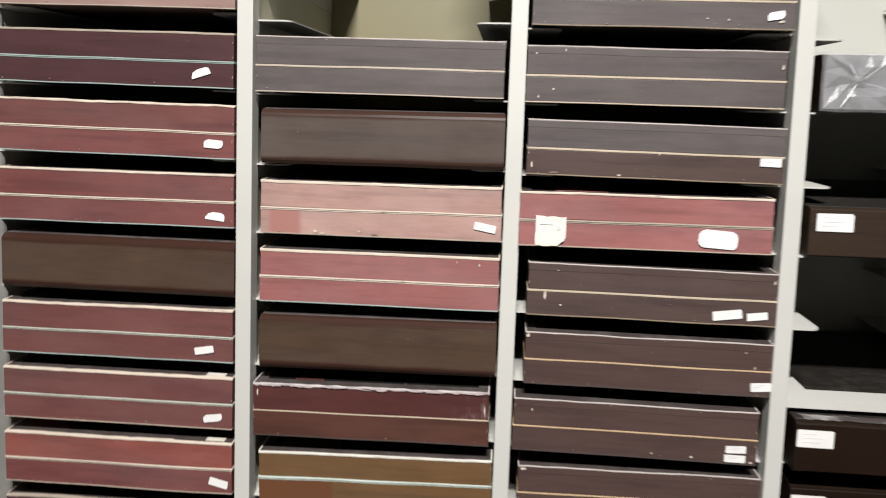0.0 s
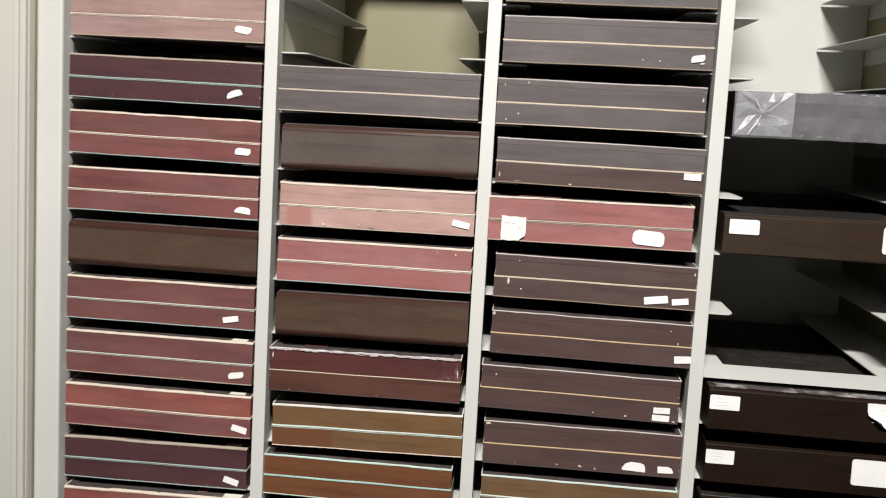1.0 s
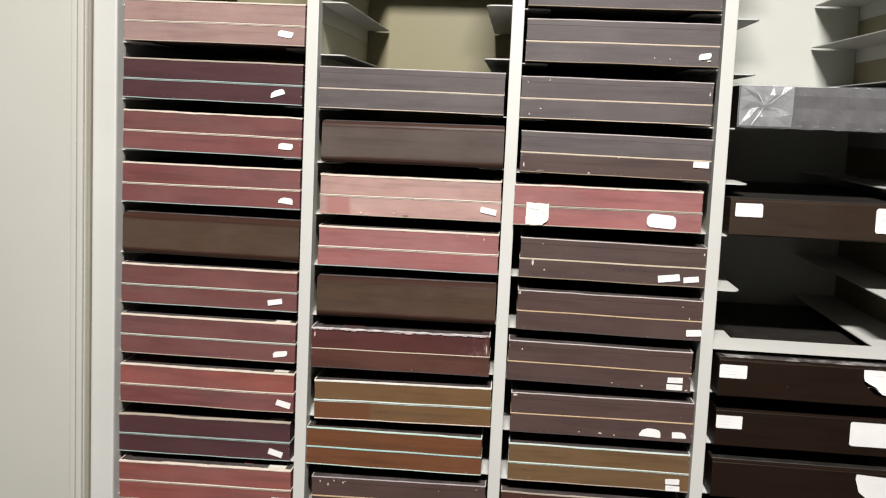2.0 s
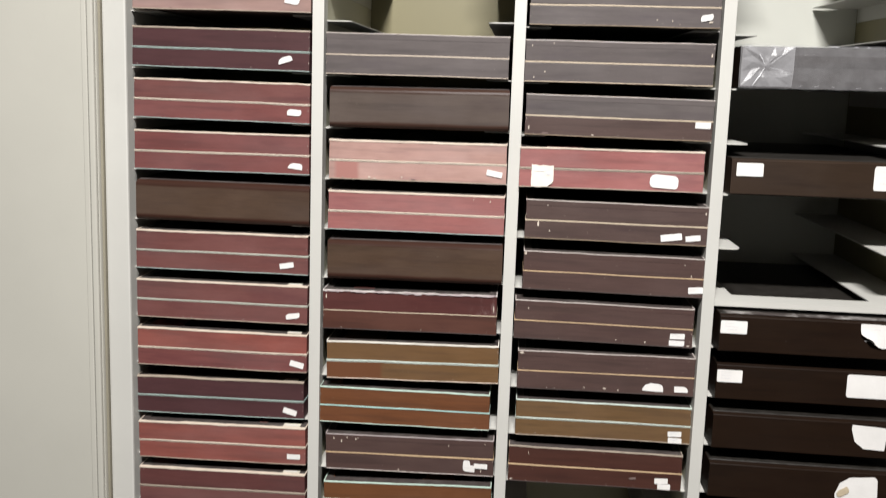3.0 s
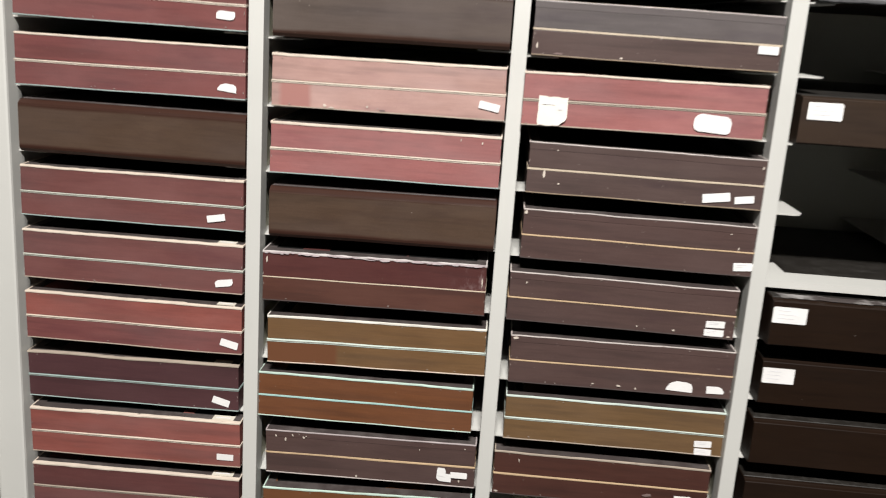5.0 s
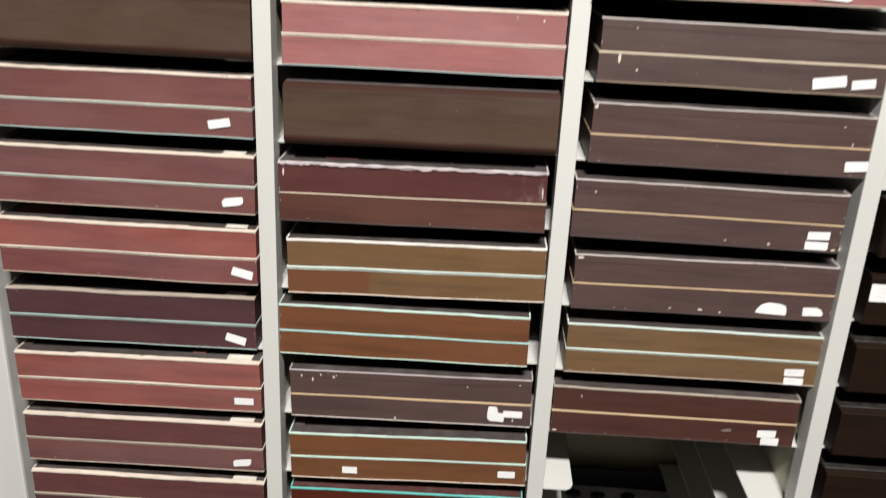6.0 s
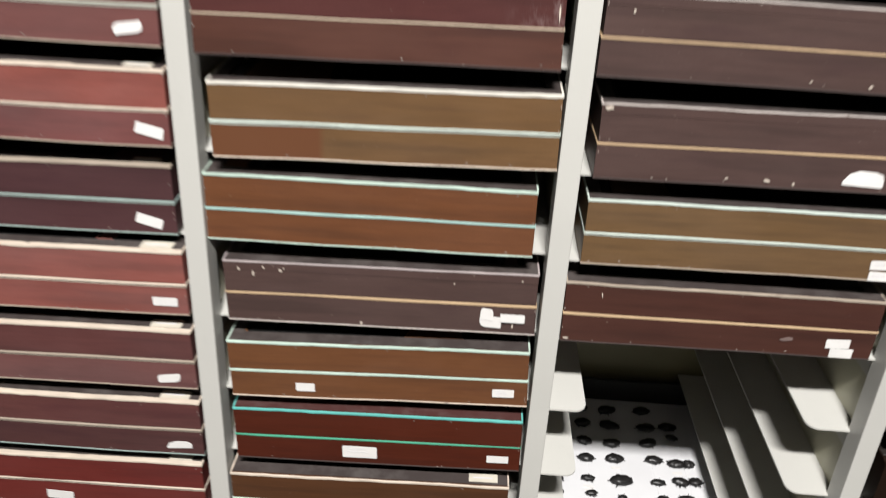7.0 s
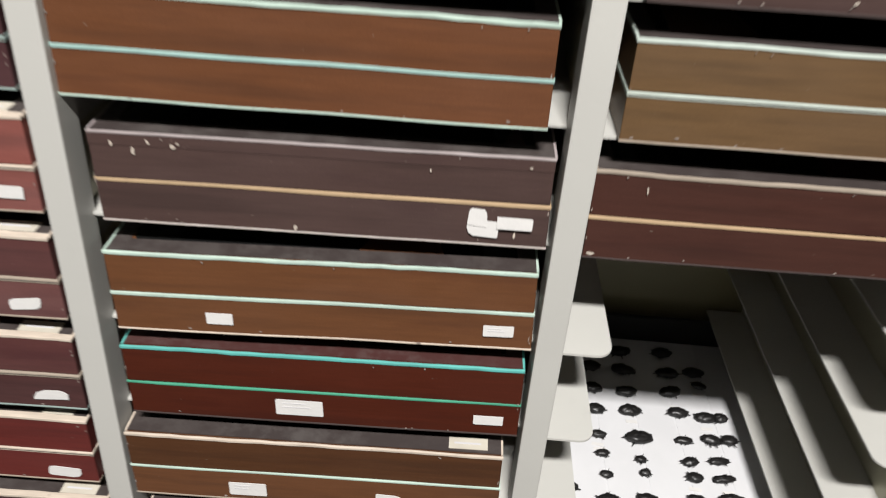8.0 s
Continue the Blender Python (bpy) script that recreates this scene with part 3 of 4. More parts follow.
def plain_case(col, k, label, material, dx=0.0, y=0.842, w=BOX_W, yaw=0.0, seed=0, labels=(), lid=TOP_DARK, chamfer=0.0065):
    """A one-piece covered case whose front is bevelled along the top and the foot."""
    m, h = seated(col, k, dx, y, yaw, w)
    root = empty("storage_case", m, label, "storage box", "cases in the rack")
    d, c = BOX_D, chamfer
    prof = [(0.0035, 0), (0.0006, c * 0.6), (0, c), (0, h - c), (0.0006, h - c * 0.6), (0.0042, h - 0.0008), (0.006, h), (d, h), (d, 0)]
    bm = bmesh.new()
    n = 12
    rings = [[bm.verts.new((-w / 2 + w * i / n, yy, zz)) for yy, zz in prof] for i in range(n + 1)]
    q = len(prof)
    for i in range(n):
        for j in range(q):
            bm.faces.new((rings[i][j], rings[i + 1][j], rings[i + 1][(j + 1) % q], rings[i][(j + 1) % q]))
    bm.faces.new(rings[0])
    bm.faces.new(rings[-1])
    ends = [e for e in bm.edges if len(e.link_faces) == 2 and e.calc_face_angle(0) > 1.2 and abs(e.verts[0].co.x) > w / 2 - 1e-4 and abs(e.verts[1].co.x) > w / 2 - 1e-4]
    bmesh.ops.bevel(bm, geom=ends, offset=0.0012, segments=2, affect="EDGES", profile=0.6)
    jitter(bm, 0.0006, 12, seed)
    part("case_body", bm, material, root)
    part("case_lid", box_bm(-w / 2 + 0.001, w / 2 - 0.001, 0.0085, d - 0.002, h - 0.0004, h + 0.0012, bevel=0.0006), lid, root)
    for n_, (x0, x1, zc, lh, style) in enumerate(labels):
        paper_label(root, (x0 + x1) / 2 - CENTRE[col] - dx, zc, x1 - x0, lh, style, seed * 10 + n_)
    return climbing(root)


def chip(root, x, z, w, h, seed, tilt=0.0, material=None, proud=0.0007):
    """A small rubbed or torn place where the pale board shows."""
    bm = bmesh.new()
    rnd = random.Random(seed)
    vs = [bm.verts.new((math.cos(a) * w / 2 * rnd.uniform(0.6, 1.15), 0, math.sin(a) * h / 2 * rnd.uniform(0.6, 1.15))) for a in [i * math.tau / 9 for i in range(9)]]
    f = bm.faces.new(vs)
    e = bmesh.ops.extrude_face_region(bm, geom=[f])
    for v in [g for g in e["geom"] if isinstance(g, bmesh.types.BMVert)]:
        v.co.y -= 0.00025
    ob = part("scuff", bm, material or (DULL if w > 0.008 else CHIP_M), root)
    ob.matrix_local = pose(x, -proud, z, 0, tilt, 0)


room()
cab = cabinet()
cabinet_door(cab)

RED_L = "red paper-covered box with cream edging and a small white label"
# column a
insect_box("a", -1, "faded rose paper-covered box with cream edging", PINK_D, PINK_D, CREAM, CREAM, CREAM_D, seed=1, w=0.271, labels=[(-0.322, -0.300, 0.016, 0.009, "torn:-8")], mid_h=0.0028)
insect_box("a", 0, "purple-brown paper-covered box with pale teal edging", PURPLE, PURPLE, CREAM_D, TEAL, TEAL, seed=2, w=0.271, labels=[(-0.332, -0.310, 0.016, 0.0085, "torn:18")], dx=-0.001, mid_h=0.0028)
insect_box("a", 1, "red paper-covered box with rubbed cream edging", MAROON, RED, CREAM, CREAM, TEAL, seed=3, w=0.271, labels=[(-0.317, -0.296, 0.016, 0.009, "torn:-4")], worn=0.0008, mid_h=0.0028)
insect_box("a", 2, RED_L, RED, RED, CREAM, CREAM, TEAL, seed=4, w=0.271, labels=[(-0.315, -0.293, 0.013, 0.009, "torn:-6")], mid_h=0.0028)
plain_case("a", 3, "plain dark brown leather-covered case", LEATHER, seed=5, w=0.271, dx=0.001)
insect_box("a", 4, RED_L, MAROON, MAROON, CREAM, TEAL_G, TEAL, seed=6, w=0.271, labels=[(-0.327, -0.305, 0.014, 0.008, "plain:10")], mid_h=0.0028)
insect_box("a", 5, RED_L, MAROON, MAROON, CREAM, TEAL_G, CREAM_D, seed=7, w=0.271, labels=[(-0.317, -0.295, 0.013, 0.0085, "torn:8")], top_label="rs", worn=0.0005, mid_h=0.0028)
insect_box("a", 6, "brick-red paper-covered box with cream edging", RED_B, RED, CREAM, CREAM, CREAM_D, seed=8, w=0.271, labels=[(-0.310, -0.288, 0.013, 0.009, "plain:-14")], top_label="rs", mid_h=0.0028)
insect_box("a", 7, "dark purple-brown box with teal edging", PURPLE, PURPLE, CREAM_D, TEAL, TEAL, seed=9, w=0.271, y=0.852, dx=-0.0065, labels=[(-0.323, -0.301, 0.012, 0.009, "plain:-16")], top_label="rs", mid_h=0.0028)
insect_box("a", 8, "brick-red paper-covered box with cream edging", RED_B, RED_B, CREAM, CREAM, CREAM_D, seed=10, w=0.271, labels=[(-0.313, -0.292, 0.013, 0.008, "plain:0")], top_label="r", worn=0.0005, mid_h=0.0028)
insect_box("a", 9, RED_L, MAROON_D, MAROON, CREAM, CREAM_D, CREAM_D, seed=11, w=0.271, labels=[(-0.318, -0.297, 0.011, 0.008, "torn:6")], top_label="r", mid_h=0.0028)
insect_box("a", 10, RED_L, MAROON_D, MAROON_X, CREAM, CREAM_D, TEAL, seed=12, w=0.271, labels=[(-0.318, -0.294, 0.012, 0.008, "torn:4")], top_label="r", worn=0.0006, mid_h=0.0028)
insect_box("a", 11, "deep red paper-covered box with cream edging", DEEP_RED, DEEP_RED, CREAM, CREAM, CREAM_D, seed=13, w=0.271, y=0.846, dx=-0.005, labels=[(-0.324, -0.300, 0.010, 0.009, "torn:-4"), (-0.446, -0.420, 0.012, 0.010, "plain:-3")], top_label="rs", mid_h=0.0028)
insect_box("a", 12, "dark purple-brown box with cream edging", PURPLE, PURPLE, CREAM, CREAM_D, CREAM_D, seed=14, w=0.271, top_label="r", mid_h=0.0028)
insect_box("a", 13, "deep red paper-covered box with cream edging", RED, RED, CREAM, CREAM, CREAM_D, seed=15, w=0.271, mid_h=0.0028)

# column b
insect_box("b", 0, "grey-violet paper-covered box with tan edging", GREY, GREY, GREY_E, PALE_TAN, PALE_TAN, seed=21, top_h=0.0014, dx=-0.0047, w=0.267)
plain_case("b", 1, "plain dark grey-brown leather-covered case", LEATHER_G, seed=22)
b2 = insect_box("b", 2, "faded pink paper-covered box with cream edging", PINK, PINK_P, CREAM, CREAM, CREAM_D, seed=23, top_h=0.0030, mid_h=0.0030, labels=[(-0.019, 0.004, 0.015, 0.0085, "plain:-10")], worn=0.0006)
b3 = insect_box("b", 3, "rose-red paper-covered box with cream edging", ROSE, ROSE, CREAM, CREAM, TEAL, seed=24, top_h=0.0030, mid_h=0.0030)
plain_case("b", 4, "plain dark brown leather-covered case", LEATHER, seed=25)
b5 = insect_box("b", 5, "worn maroon paper-covered box with torn top edge", WORN_R, WORN, TORN_E, TAN, DARK_E, seed=26, y=0.838, dx=-0.0047, worn=0.0012, mid_h=0.0012)
insect_box("b", 6, "olive-brown paper-covered box with white edging", OLIVE, OLIVE_P, WHITE_E, WHITE_T, CREAM, seed=27, dx=0.0015, mid_h=0.0031, top_h=0.0028)
insect_box("b", 7, "red-brown paper-covered box with pale teal edging", BROWN, BROWN, TEAL_W, TEAL_S, TEAL_W, seed=28, dx=-0.0095, y=0.846, worn=0.0005)
b8 = insect_box("b", 8, "dark violet-brown box with orange line and torn label", DARK_B, DARK_B, VIOLET_E, ORANGE, GREY_E, seed=29, top_h=0.0015, y=0.850)
insect_box("b", 9, "brown paper-covered box with pale teal edging", BROWN_B, BROWN_B, TEAL_W, TEAL_W, CREAM, seed=30, y=0.846, labels=[(-0.195, -0.178, 0.012, 0.008, "plain:0"), (-0.021, -0.002, 0.014, 0.008, "written:0")])
insect_box("b", 10, "oxblood paper-covered box with bright teal edging", OXBLOOD, OXBLOOD, TEAL_B, TEAL_M, DARK_E, seed=31, lid=TOP_RED, y=0.846, mid_h=0.0016, labels=[(-0.154, -0.122, 0.014, 0.013, "written:0"), (-0.021, -0.001, 0.014, 0.0075, "plain:0")])
insect_box("b", 11, "umber paper-covered box with cream edging", UMBER, BROWN_B, CREAM, TEAL_W, CREAM_D, seed=32, y=0.842, dx=-0.0062, mid_h=0.0016, labels=[(-0.190, -0.163, 0.012, 0.012, "written:0"), (-0.084, -0.065, 0.012, 0.007, "torn:0"), (-0.03, -0.014, 0.010, 0.006, "torn:0")], top_label="r")
insect_box("b", 12, "olive-brown paper-covered box with cream edging", OLIVE, OLIVE, CREAM, CREAM, CREAM_D, seed=33)
insect_box("b", 13, "umber paper-covered box with cream edging", UMBER, UMBER, CREAM, CREAM, CREAM_D, seed=34)

# column c
insect_box("c", -2, "grey-violet paper-covered box with tan edging", GREY, GREY, GREY_E, TAN, TAN_D, seed=40, top_h=0.0014)
cm1 = insect_box("c", -1, "grey-violet paper-covered box with torn label", GREY, GREY, GREY_E, TAN, TAN_D, seed=41, top_h=0.0014, labels=[(0.269, 0.286, 0.014, 0.0078, "torn:10")])
c0 = insect_box("c", 0, "grey-violet paper-covered box with tan line", GREY, GREY, GREY_E, TAN, TAN, seed=42, top_h=0.0014, dx=-0.004)
c1 = insect_box("c", 1, "grey-violet paper-covered box with tan line", GREY, DARK, GREY_E, TAN, TAN_D, seed=43, top_h=0.0014, labels=[(0.272, 0.293, 0.0225, 0.0085, "card:0")])
c2 = insect_box("c", 2, "rose-red paper-covered box with two worn labels", ROSE, ROSE, CREAM, CREAM_D, CREAM_D, seed=44, dx=-0.007, w=0.2585, y=0.832, labels=[(0.213, 0.2525, 0.014, 0.0185, "round:-4")], mid_h=0.003)
c3 = insect_box("c", 3, "dark violet-brown box with tan line", DARK, DARK, GREY_E, TAN, TAN_D, seed=45, top_h=0.0014, dx=0.005, w=0.2595, labels=[(0.235, 0.265, 0.011, 0.010, "plain:8"), (0.270, 0.291, 0.011, 0.008, "plain:8")])
c4 = insect_box("c", 4, "dark violet-brown box with tan line", DARK_B, DARK_B, GREY_E, ORANGE, DARK_E, seed=46, top_h=0.0014, dx=0.005, w=0.2595, labels=[(0.279, 0.300, 0.011, 0.009, "card:4")], mid_h=0.0016)
c5 = insect_box("c", 5, "dark violet-brown box with tan line", DARK_B, DARK_B, GREY_E, ORANGE, DARK_E, seed=47, top_h=0.0014, dx=-0.0042, w=0.2595, labels=[(0.258, 0.279, 0.0165, 0.008, "card:2"), (0.257, 0.279, 0.0065, 0.008, "card:0")], mid_h=0.0016)
c6 = insect_box("c", 6, "dark violet-brown box with torn white labels", DARK_B, DARK_B, GREY_E, ORANGE, DARK_E, seed=48, top_h=0.0014, dx=0.0045, w=0.260, y=0.848, labels=[(0.225, 0.255, 0.0115, 0.012, "torn:-2"), (0.271, 0.291, 0.0105, 0.009, "torn:2")], mid_h=0.0016)
insect_box("c", 7, "olive-brown paper-covered box with pale teal edging", OLIVE_G, OLIVE_G, WHITE_T, WHITE_T, CREAM_D, seed=49, dx=0.005, w=0.2605, y=0.852, mid_h=0.0026, labels=[(0.267, 0.287, 0.0145, 0.008, "written:2"), (0.268, 0.288, 0.0045, 0.008, "written:0")])
c8 = insect_box("c", 8, "maroon-brown paper-covered box with orange line", C8_RED, C8_RED, CREAM_D, ORANGE, DARK_E, seed=50, dx=-0.0025, w=0.261, y=0.855, labels=[(0.253, 0.273, 0.0145, 0.0085, "plain:2"), (0.258, 0.277, 0.0055, 0.0085, "plain:0")], mid_h=0.0018)

# column d
d0 = plain_case("d", 0, "dark grey case wrapped in crumpled clear plastic", BUCKRAM, w=0.269, lid=TOP_BLACK, chamfer=0.0022, seed=60, y=0.846)
plain_case("d", 2, "dark brown buckram case with white labels", BUCKRAM_L, w=0.269, lid=TOP_BLACK, chamfer=0.0022, seed=61, y=0.848, labels=[(0.335, 0.372, 0.0365, 0.0188, "card:0"), (0.522, 0.572, 0.030, 0.034, "card:0")])
d5 = plain_case("d", 5, "dark brown buckram case with dusty top", BUCKRAM, w=0.269, lid=TOP_BLACK, chamfer=0.0022, seed=62, y=0.828, dx=-0.004, labels=[(0.325, 0.362, 0.037, 0.0185, "card:0"), (0.516, 0.563, 0.034, 0.034, "curled:0")])
plain_case("d", 6, "dark brown buckram case with white labels", BUCKRAM, w=0.269, lid=TOP_BLACK, chamfer=0.0022, seed=63, y=0.842, labels=[(0.329, 0.365, 0.036, 0.0185, "card:0"), (0.511, 0.572, 0.0315, 0.034, "plain:0")])
plain_case("d", 7, "dark brown buckram case with a peeling label", BUCKRAM, w=0.269, lid=TOP_BLACK, chamfer=0.0022, seed=64, y=0.840, labels=[(0.523, 0.572, 0.0315, 0.034, "flag:-3")])
d8 = plain_case("d", 8, "dark brown buckram case with a peeling label", BUCKRAM, w=0.269, lid=TOP_BLACK, chamfer=0.0022, seed=65, y=0.840, labels=[(0.508, 0.567, 0.0285, 0.034, "tongue:4")])
plain_case("d", 9, "dark brown buckram case", BUCKRAM, w=0.269, lid=TOP_BLACK, chamfer=0.0022, seed=66, y=0.840)
plain_case("d", 10, "dark brown buckram case", BUCKRAM, w=0.269, lid=TOP_BLACK, chamfer=0.0022, seed=67, y=0.840)


def plastic(name, veil, rough):
    n = Nodes(name)
    out = n.t.nodes["Material Output"]
    clear = n.node("ShaderNodeBsdfTransparent")
    mix = n.node("ShaderNodeMixShader")
    v = n.coords(1, 1, 1)
    a = n.noise(v, 55, 4, 0.6)
    r = n.node("ShaderNodeMapRange")
    r.inputs["To Min"].default_value, r.inputs["To Max"].default_value = veil * 0.6, veil * 1.4
    n.link(a, r.inputs["Value"])
    n.link(r.outputs[0], mix.inputs[0])
    n.link(clear.outputs[0], mix.inputs[1])
    n.link(n.b.outputs[0], mix.inputs[2])
    n.link(mix.outputs[0], out.inputs["Surface"])
    n.b.inputs["Base Color"].default_value = (0.75, 0.75, 0.78, 1)
    n.b.inputs["Roughness"].default_value = rough
    n.bump(a, 0.5, 0.002)
    return n.m


def wrapping(root, w, h):
    """Clear plastic round a case: a loose front sheet, a folded-over end with star-shaped creases, and painted glints.
    """
    sheet_m, fold_m, glint_m = plastic("clear_plastic", 0.13, 0.22), plastic("folded_plastic", 0.19, 0.24), plastic("glint_plastic", 0.55, 0.25)
    bm = bmesh.new()
    nx, g = 48, {}
    prof = [(0.05, h + 0.0035), (0.012, h + 0.003), (-0.001, h + 0.001), (-0.004, h * 0.8), (-0.003, h * 0.5), (-0.004, h * 0.2), (-0.004, -0.0005), (0.0, -0.002)]
    for i in range(nx + 1):
        for j, (y, z) in enumerate(prof):
            x = -w / 2 - 0.002 + (w + 0.004) * i / nx
            d = noise.noise_vector(Vector((x * 60, y * 30, z * 50)))
            g[i, j] = bm.verts.new((x, min(y + d.y * 0.0022, y + 0.002), z + d.z * 0.0010 + (0.0008 if z > h or z < 0.01 else 0.0)))
    for i in range(nx):
        for j in range(len(prof) - 1):
            bm.faces.new((g[i, j], g[i + 1, j], g[i + 1, j + 1], g[i, j + 1]))
    part("plastic_wrap", climb(bm, 0), sheet_m, root, "clear plastic wrapping")
    # folded end: a fan of uneven facets gathered at one point
    rnd = random.Random(19)
    cx, cz, fw = -w / 2 + 0.031, h * 0.52, 0.068
    x0, x1, z0, z1 = -w / 2 - 0.001, -w / 2 + fw, 0.002, h - 0.001
    rim = []
    for (ax, az), (bx, bz), steps in (((x0, z0), (x1, z0), 5), ((x1, z0), (x1, z1), 3), ((x1, z1), (x0, z1), 5), ((x0, z1), (x0, z0), 3)):
        for i in range(steps):
            f = (i + (rnd.uniform(-0.25, 0.25) if i else 0.0)) / steps
            rim.append((ax + (bx - ax) * f, az + (bz - az) * f))
    n = len(rim)
    bm = bmesh.new()
    mid = bm.verts.new((cx, -0.0112, cz))
    rings = []
    for f in (0.22, 0.55, 1.0):
        rings.append([bm.verts.new((cx + (x - cx) * f, -0.0066 - rnd.uniform(0.0, 0.0062) * (0.5 + 0.5 * f), cz + (z - cz) * f)) for x, z in rim])
    for i in range(n):
        k = (i + 1) % n
        bm.faces.new((mid, rings[0][i], rings[0][k]))
        for a, b in ((0, 1), (1, 2)):
            bm.faces.new((rings[a][i], rings[b][i], rings[b][k]))
            bm.faces.new((rings[a][i], rings[b][k], rings[a][k]))
    part("folded_end", bm, fold_m, root, "star-creased plastic fold")
    # whiter slivers painting the glints along creases, top edge and foot
    glints = [((cx + (rim[i][0] - cx) * f, cz + (rim[i][1] - cz) * f), (cx + (rim[i][0] - cx) * g, cz + (rim[i][1] - cz) * g), 0.0004) for i, f, g in ((1, 0.1, 0.95), (6, 0.1, 0.9), (8, 0.2, 0.8), (12, 0.1, 0.6))]
    glints += [((x, h + 0.0012), (x + rnd.uniform(0.006, 0.022), h + 0.0010 + rnd.uniform(-0.001, 0.0006)), rnd.uniform(0.0003, 0.0007)) for x in [-0.125 + 0.027 * q + rnd.uniform(-0.008, 0.008) for q in range(10)]]
    glints += [((x, 0.002 + rnd.uniform(0, 0.002)), (x + rnd.uniform(0.003, 0.012), 0.002 + rnd.uniform(0, 0.003)), 0.0003) for x in [-0.06 + 0.026 * q + rnd.uniform(-0.01, 0.01) for q in range(7)]]
    for (ax, az), (bx, bz), k in glints:
        a, b = Vector((ax, -0.0124, az)), Vector((bx, -0.0124, bz))
        if az > h:
            a.y, b.y = -0.0030, -0.0026
        elif az < 0.01:
            a.y, b.y = -0.0076, -0.0076
        bm = bmesh.new()
        r0, r1 = [], []
        for q in range(6):
            c = a.lerp(b, q / 5) + Vector((rnd.uniform(-1, 1) * 0.0005, 0, rnd.uniform(-1, 1) * 0.0004))
            e = k * (0.4 + 0.8 * math.sin(math.pi * (q + 0.4) / 6))
            side = Vector((-(b - a).z, 0, (b - a).x)).normalized() * e
            r0.append(bm.verts.new(c - side))
            r1.append(bm.verts.new(c + side - Vector((0, 0.0004, 0))))
        for q in range(5):
            bm.faces.new((r0[q], r0[q + 1], r1[q + 1], r1[q]))
        part("crease", bm, glint_m, root)


wrapping(d0, 0.269, seat("d", 0)[2] / 1000)


def specimen_mesh(seed, length, width):
    """A plain dark oval, lumpy and fringed with short stubs."""
    rnd = random.Random(seed)
    bm = bmesh.new()
    bmesh.ops.create_uvsphere(bm, u_segments=24, v_segments=10, radius=1.0)
    for v in bm.verts:
        c = v.co.copy()
        waist = 1 - 0.16 * math.exp(-((c.x - 0.35) / 0.13) ** 2)
        lump = 1 + 0.16 * noise.noise(Vector((c.x * 2.3 + seed * 9, c.y * 2.3, c.z * 2.3))) + 0.22 * noise.noise(Vector((c.x * 7 + seed * 5, c.y * 7, c.z * 3)))
        v.co = Vector((c.x * length / 2, c.y * width / 2 * waist, max(c.z, -0.6) * width * 0.30)) * lump
    for i in range(11):
        a = i * math.tau / 11 + rnd.uniform(-0.4, 0.4)
        p = Vector((math.cos(a) * length * 0.43, math.sin(a) * width * 0.43, -width * 0.06))
        d = Vector((math.cos(a + rnd.uniform(-0.7, 0.7)), math.sin(a), rnd.uniform(-0.3, 0.1))).normalized()
        t = Vector((-d.y, d.x, 0)) * rnd.uniform(0.0003, 0.0007)
        q = p + d * rnd.choice((0.08, 0.12, 0.18, 0.34)) * width
        f = bm.faces.new([bm.verts.new(v) for v in (p - t * 1.6, q - t * 0.5, q + t * 0.5, p + t * 1.6)])
        e = bmesh.ops.extrude_face_region(bm, geom=[f])
        for v in [g for g in e["geom"] if isinstance(g, bmesh.types.BMVert)]:
            v.co.z -= 0.0006
    return bm


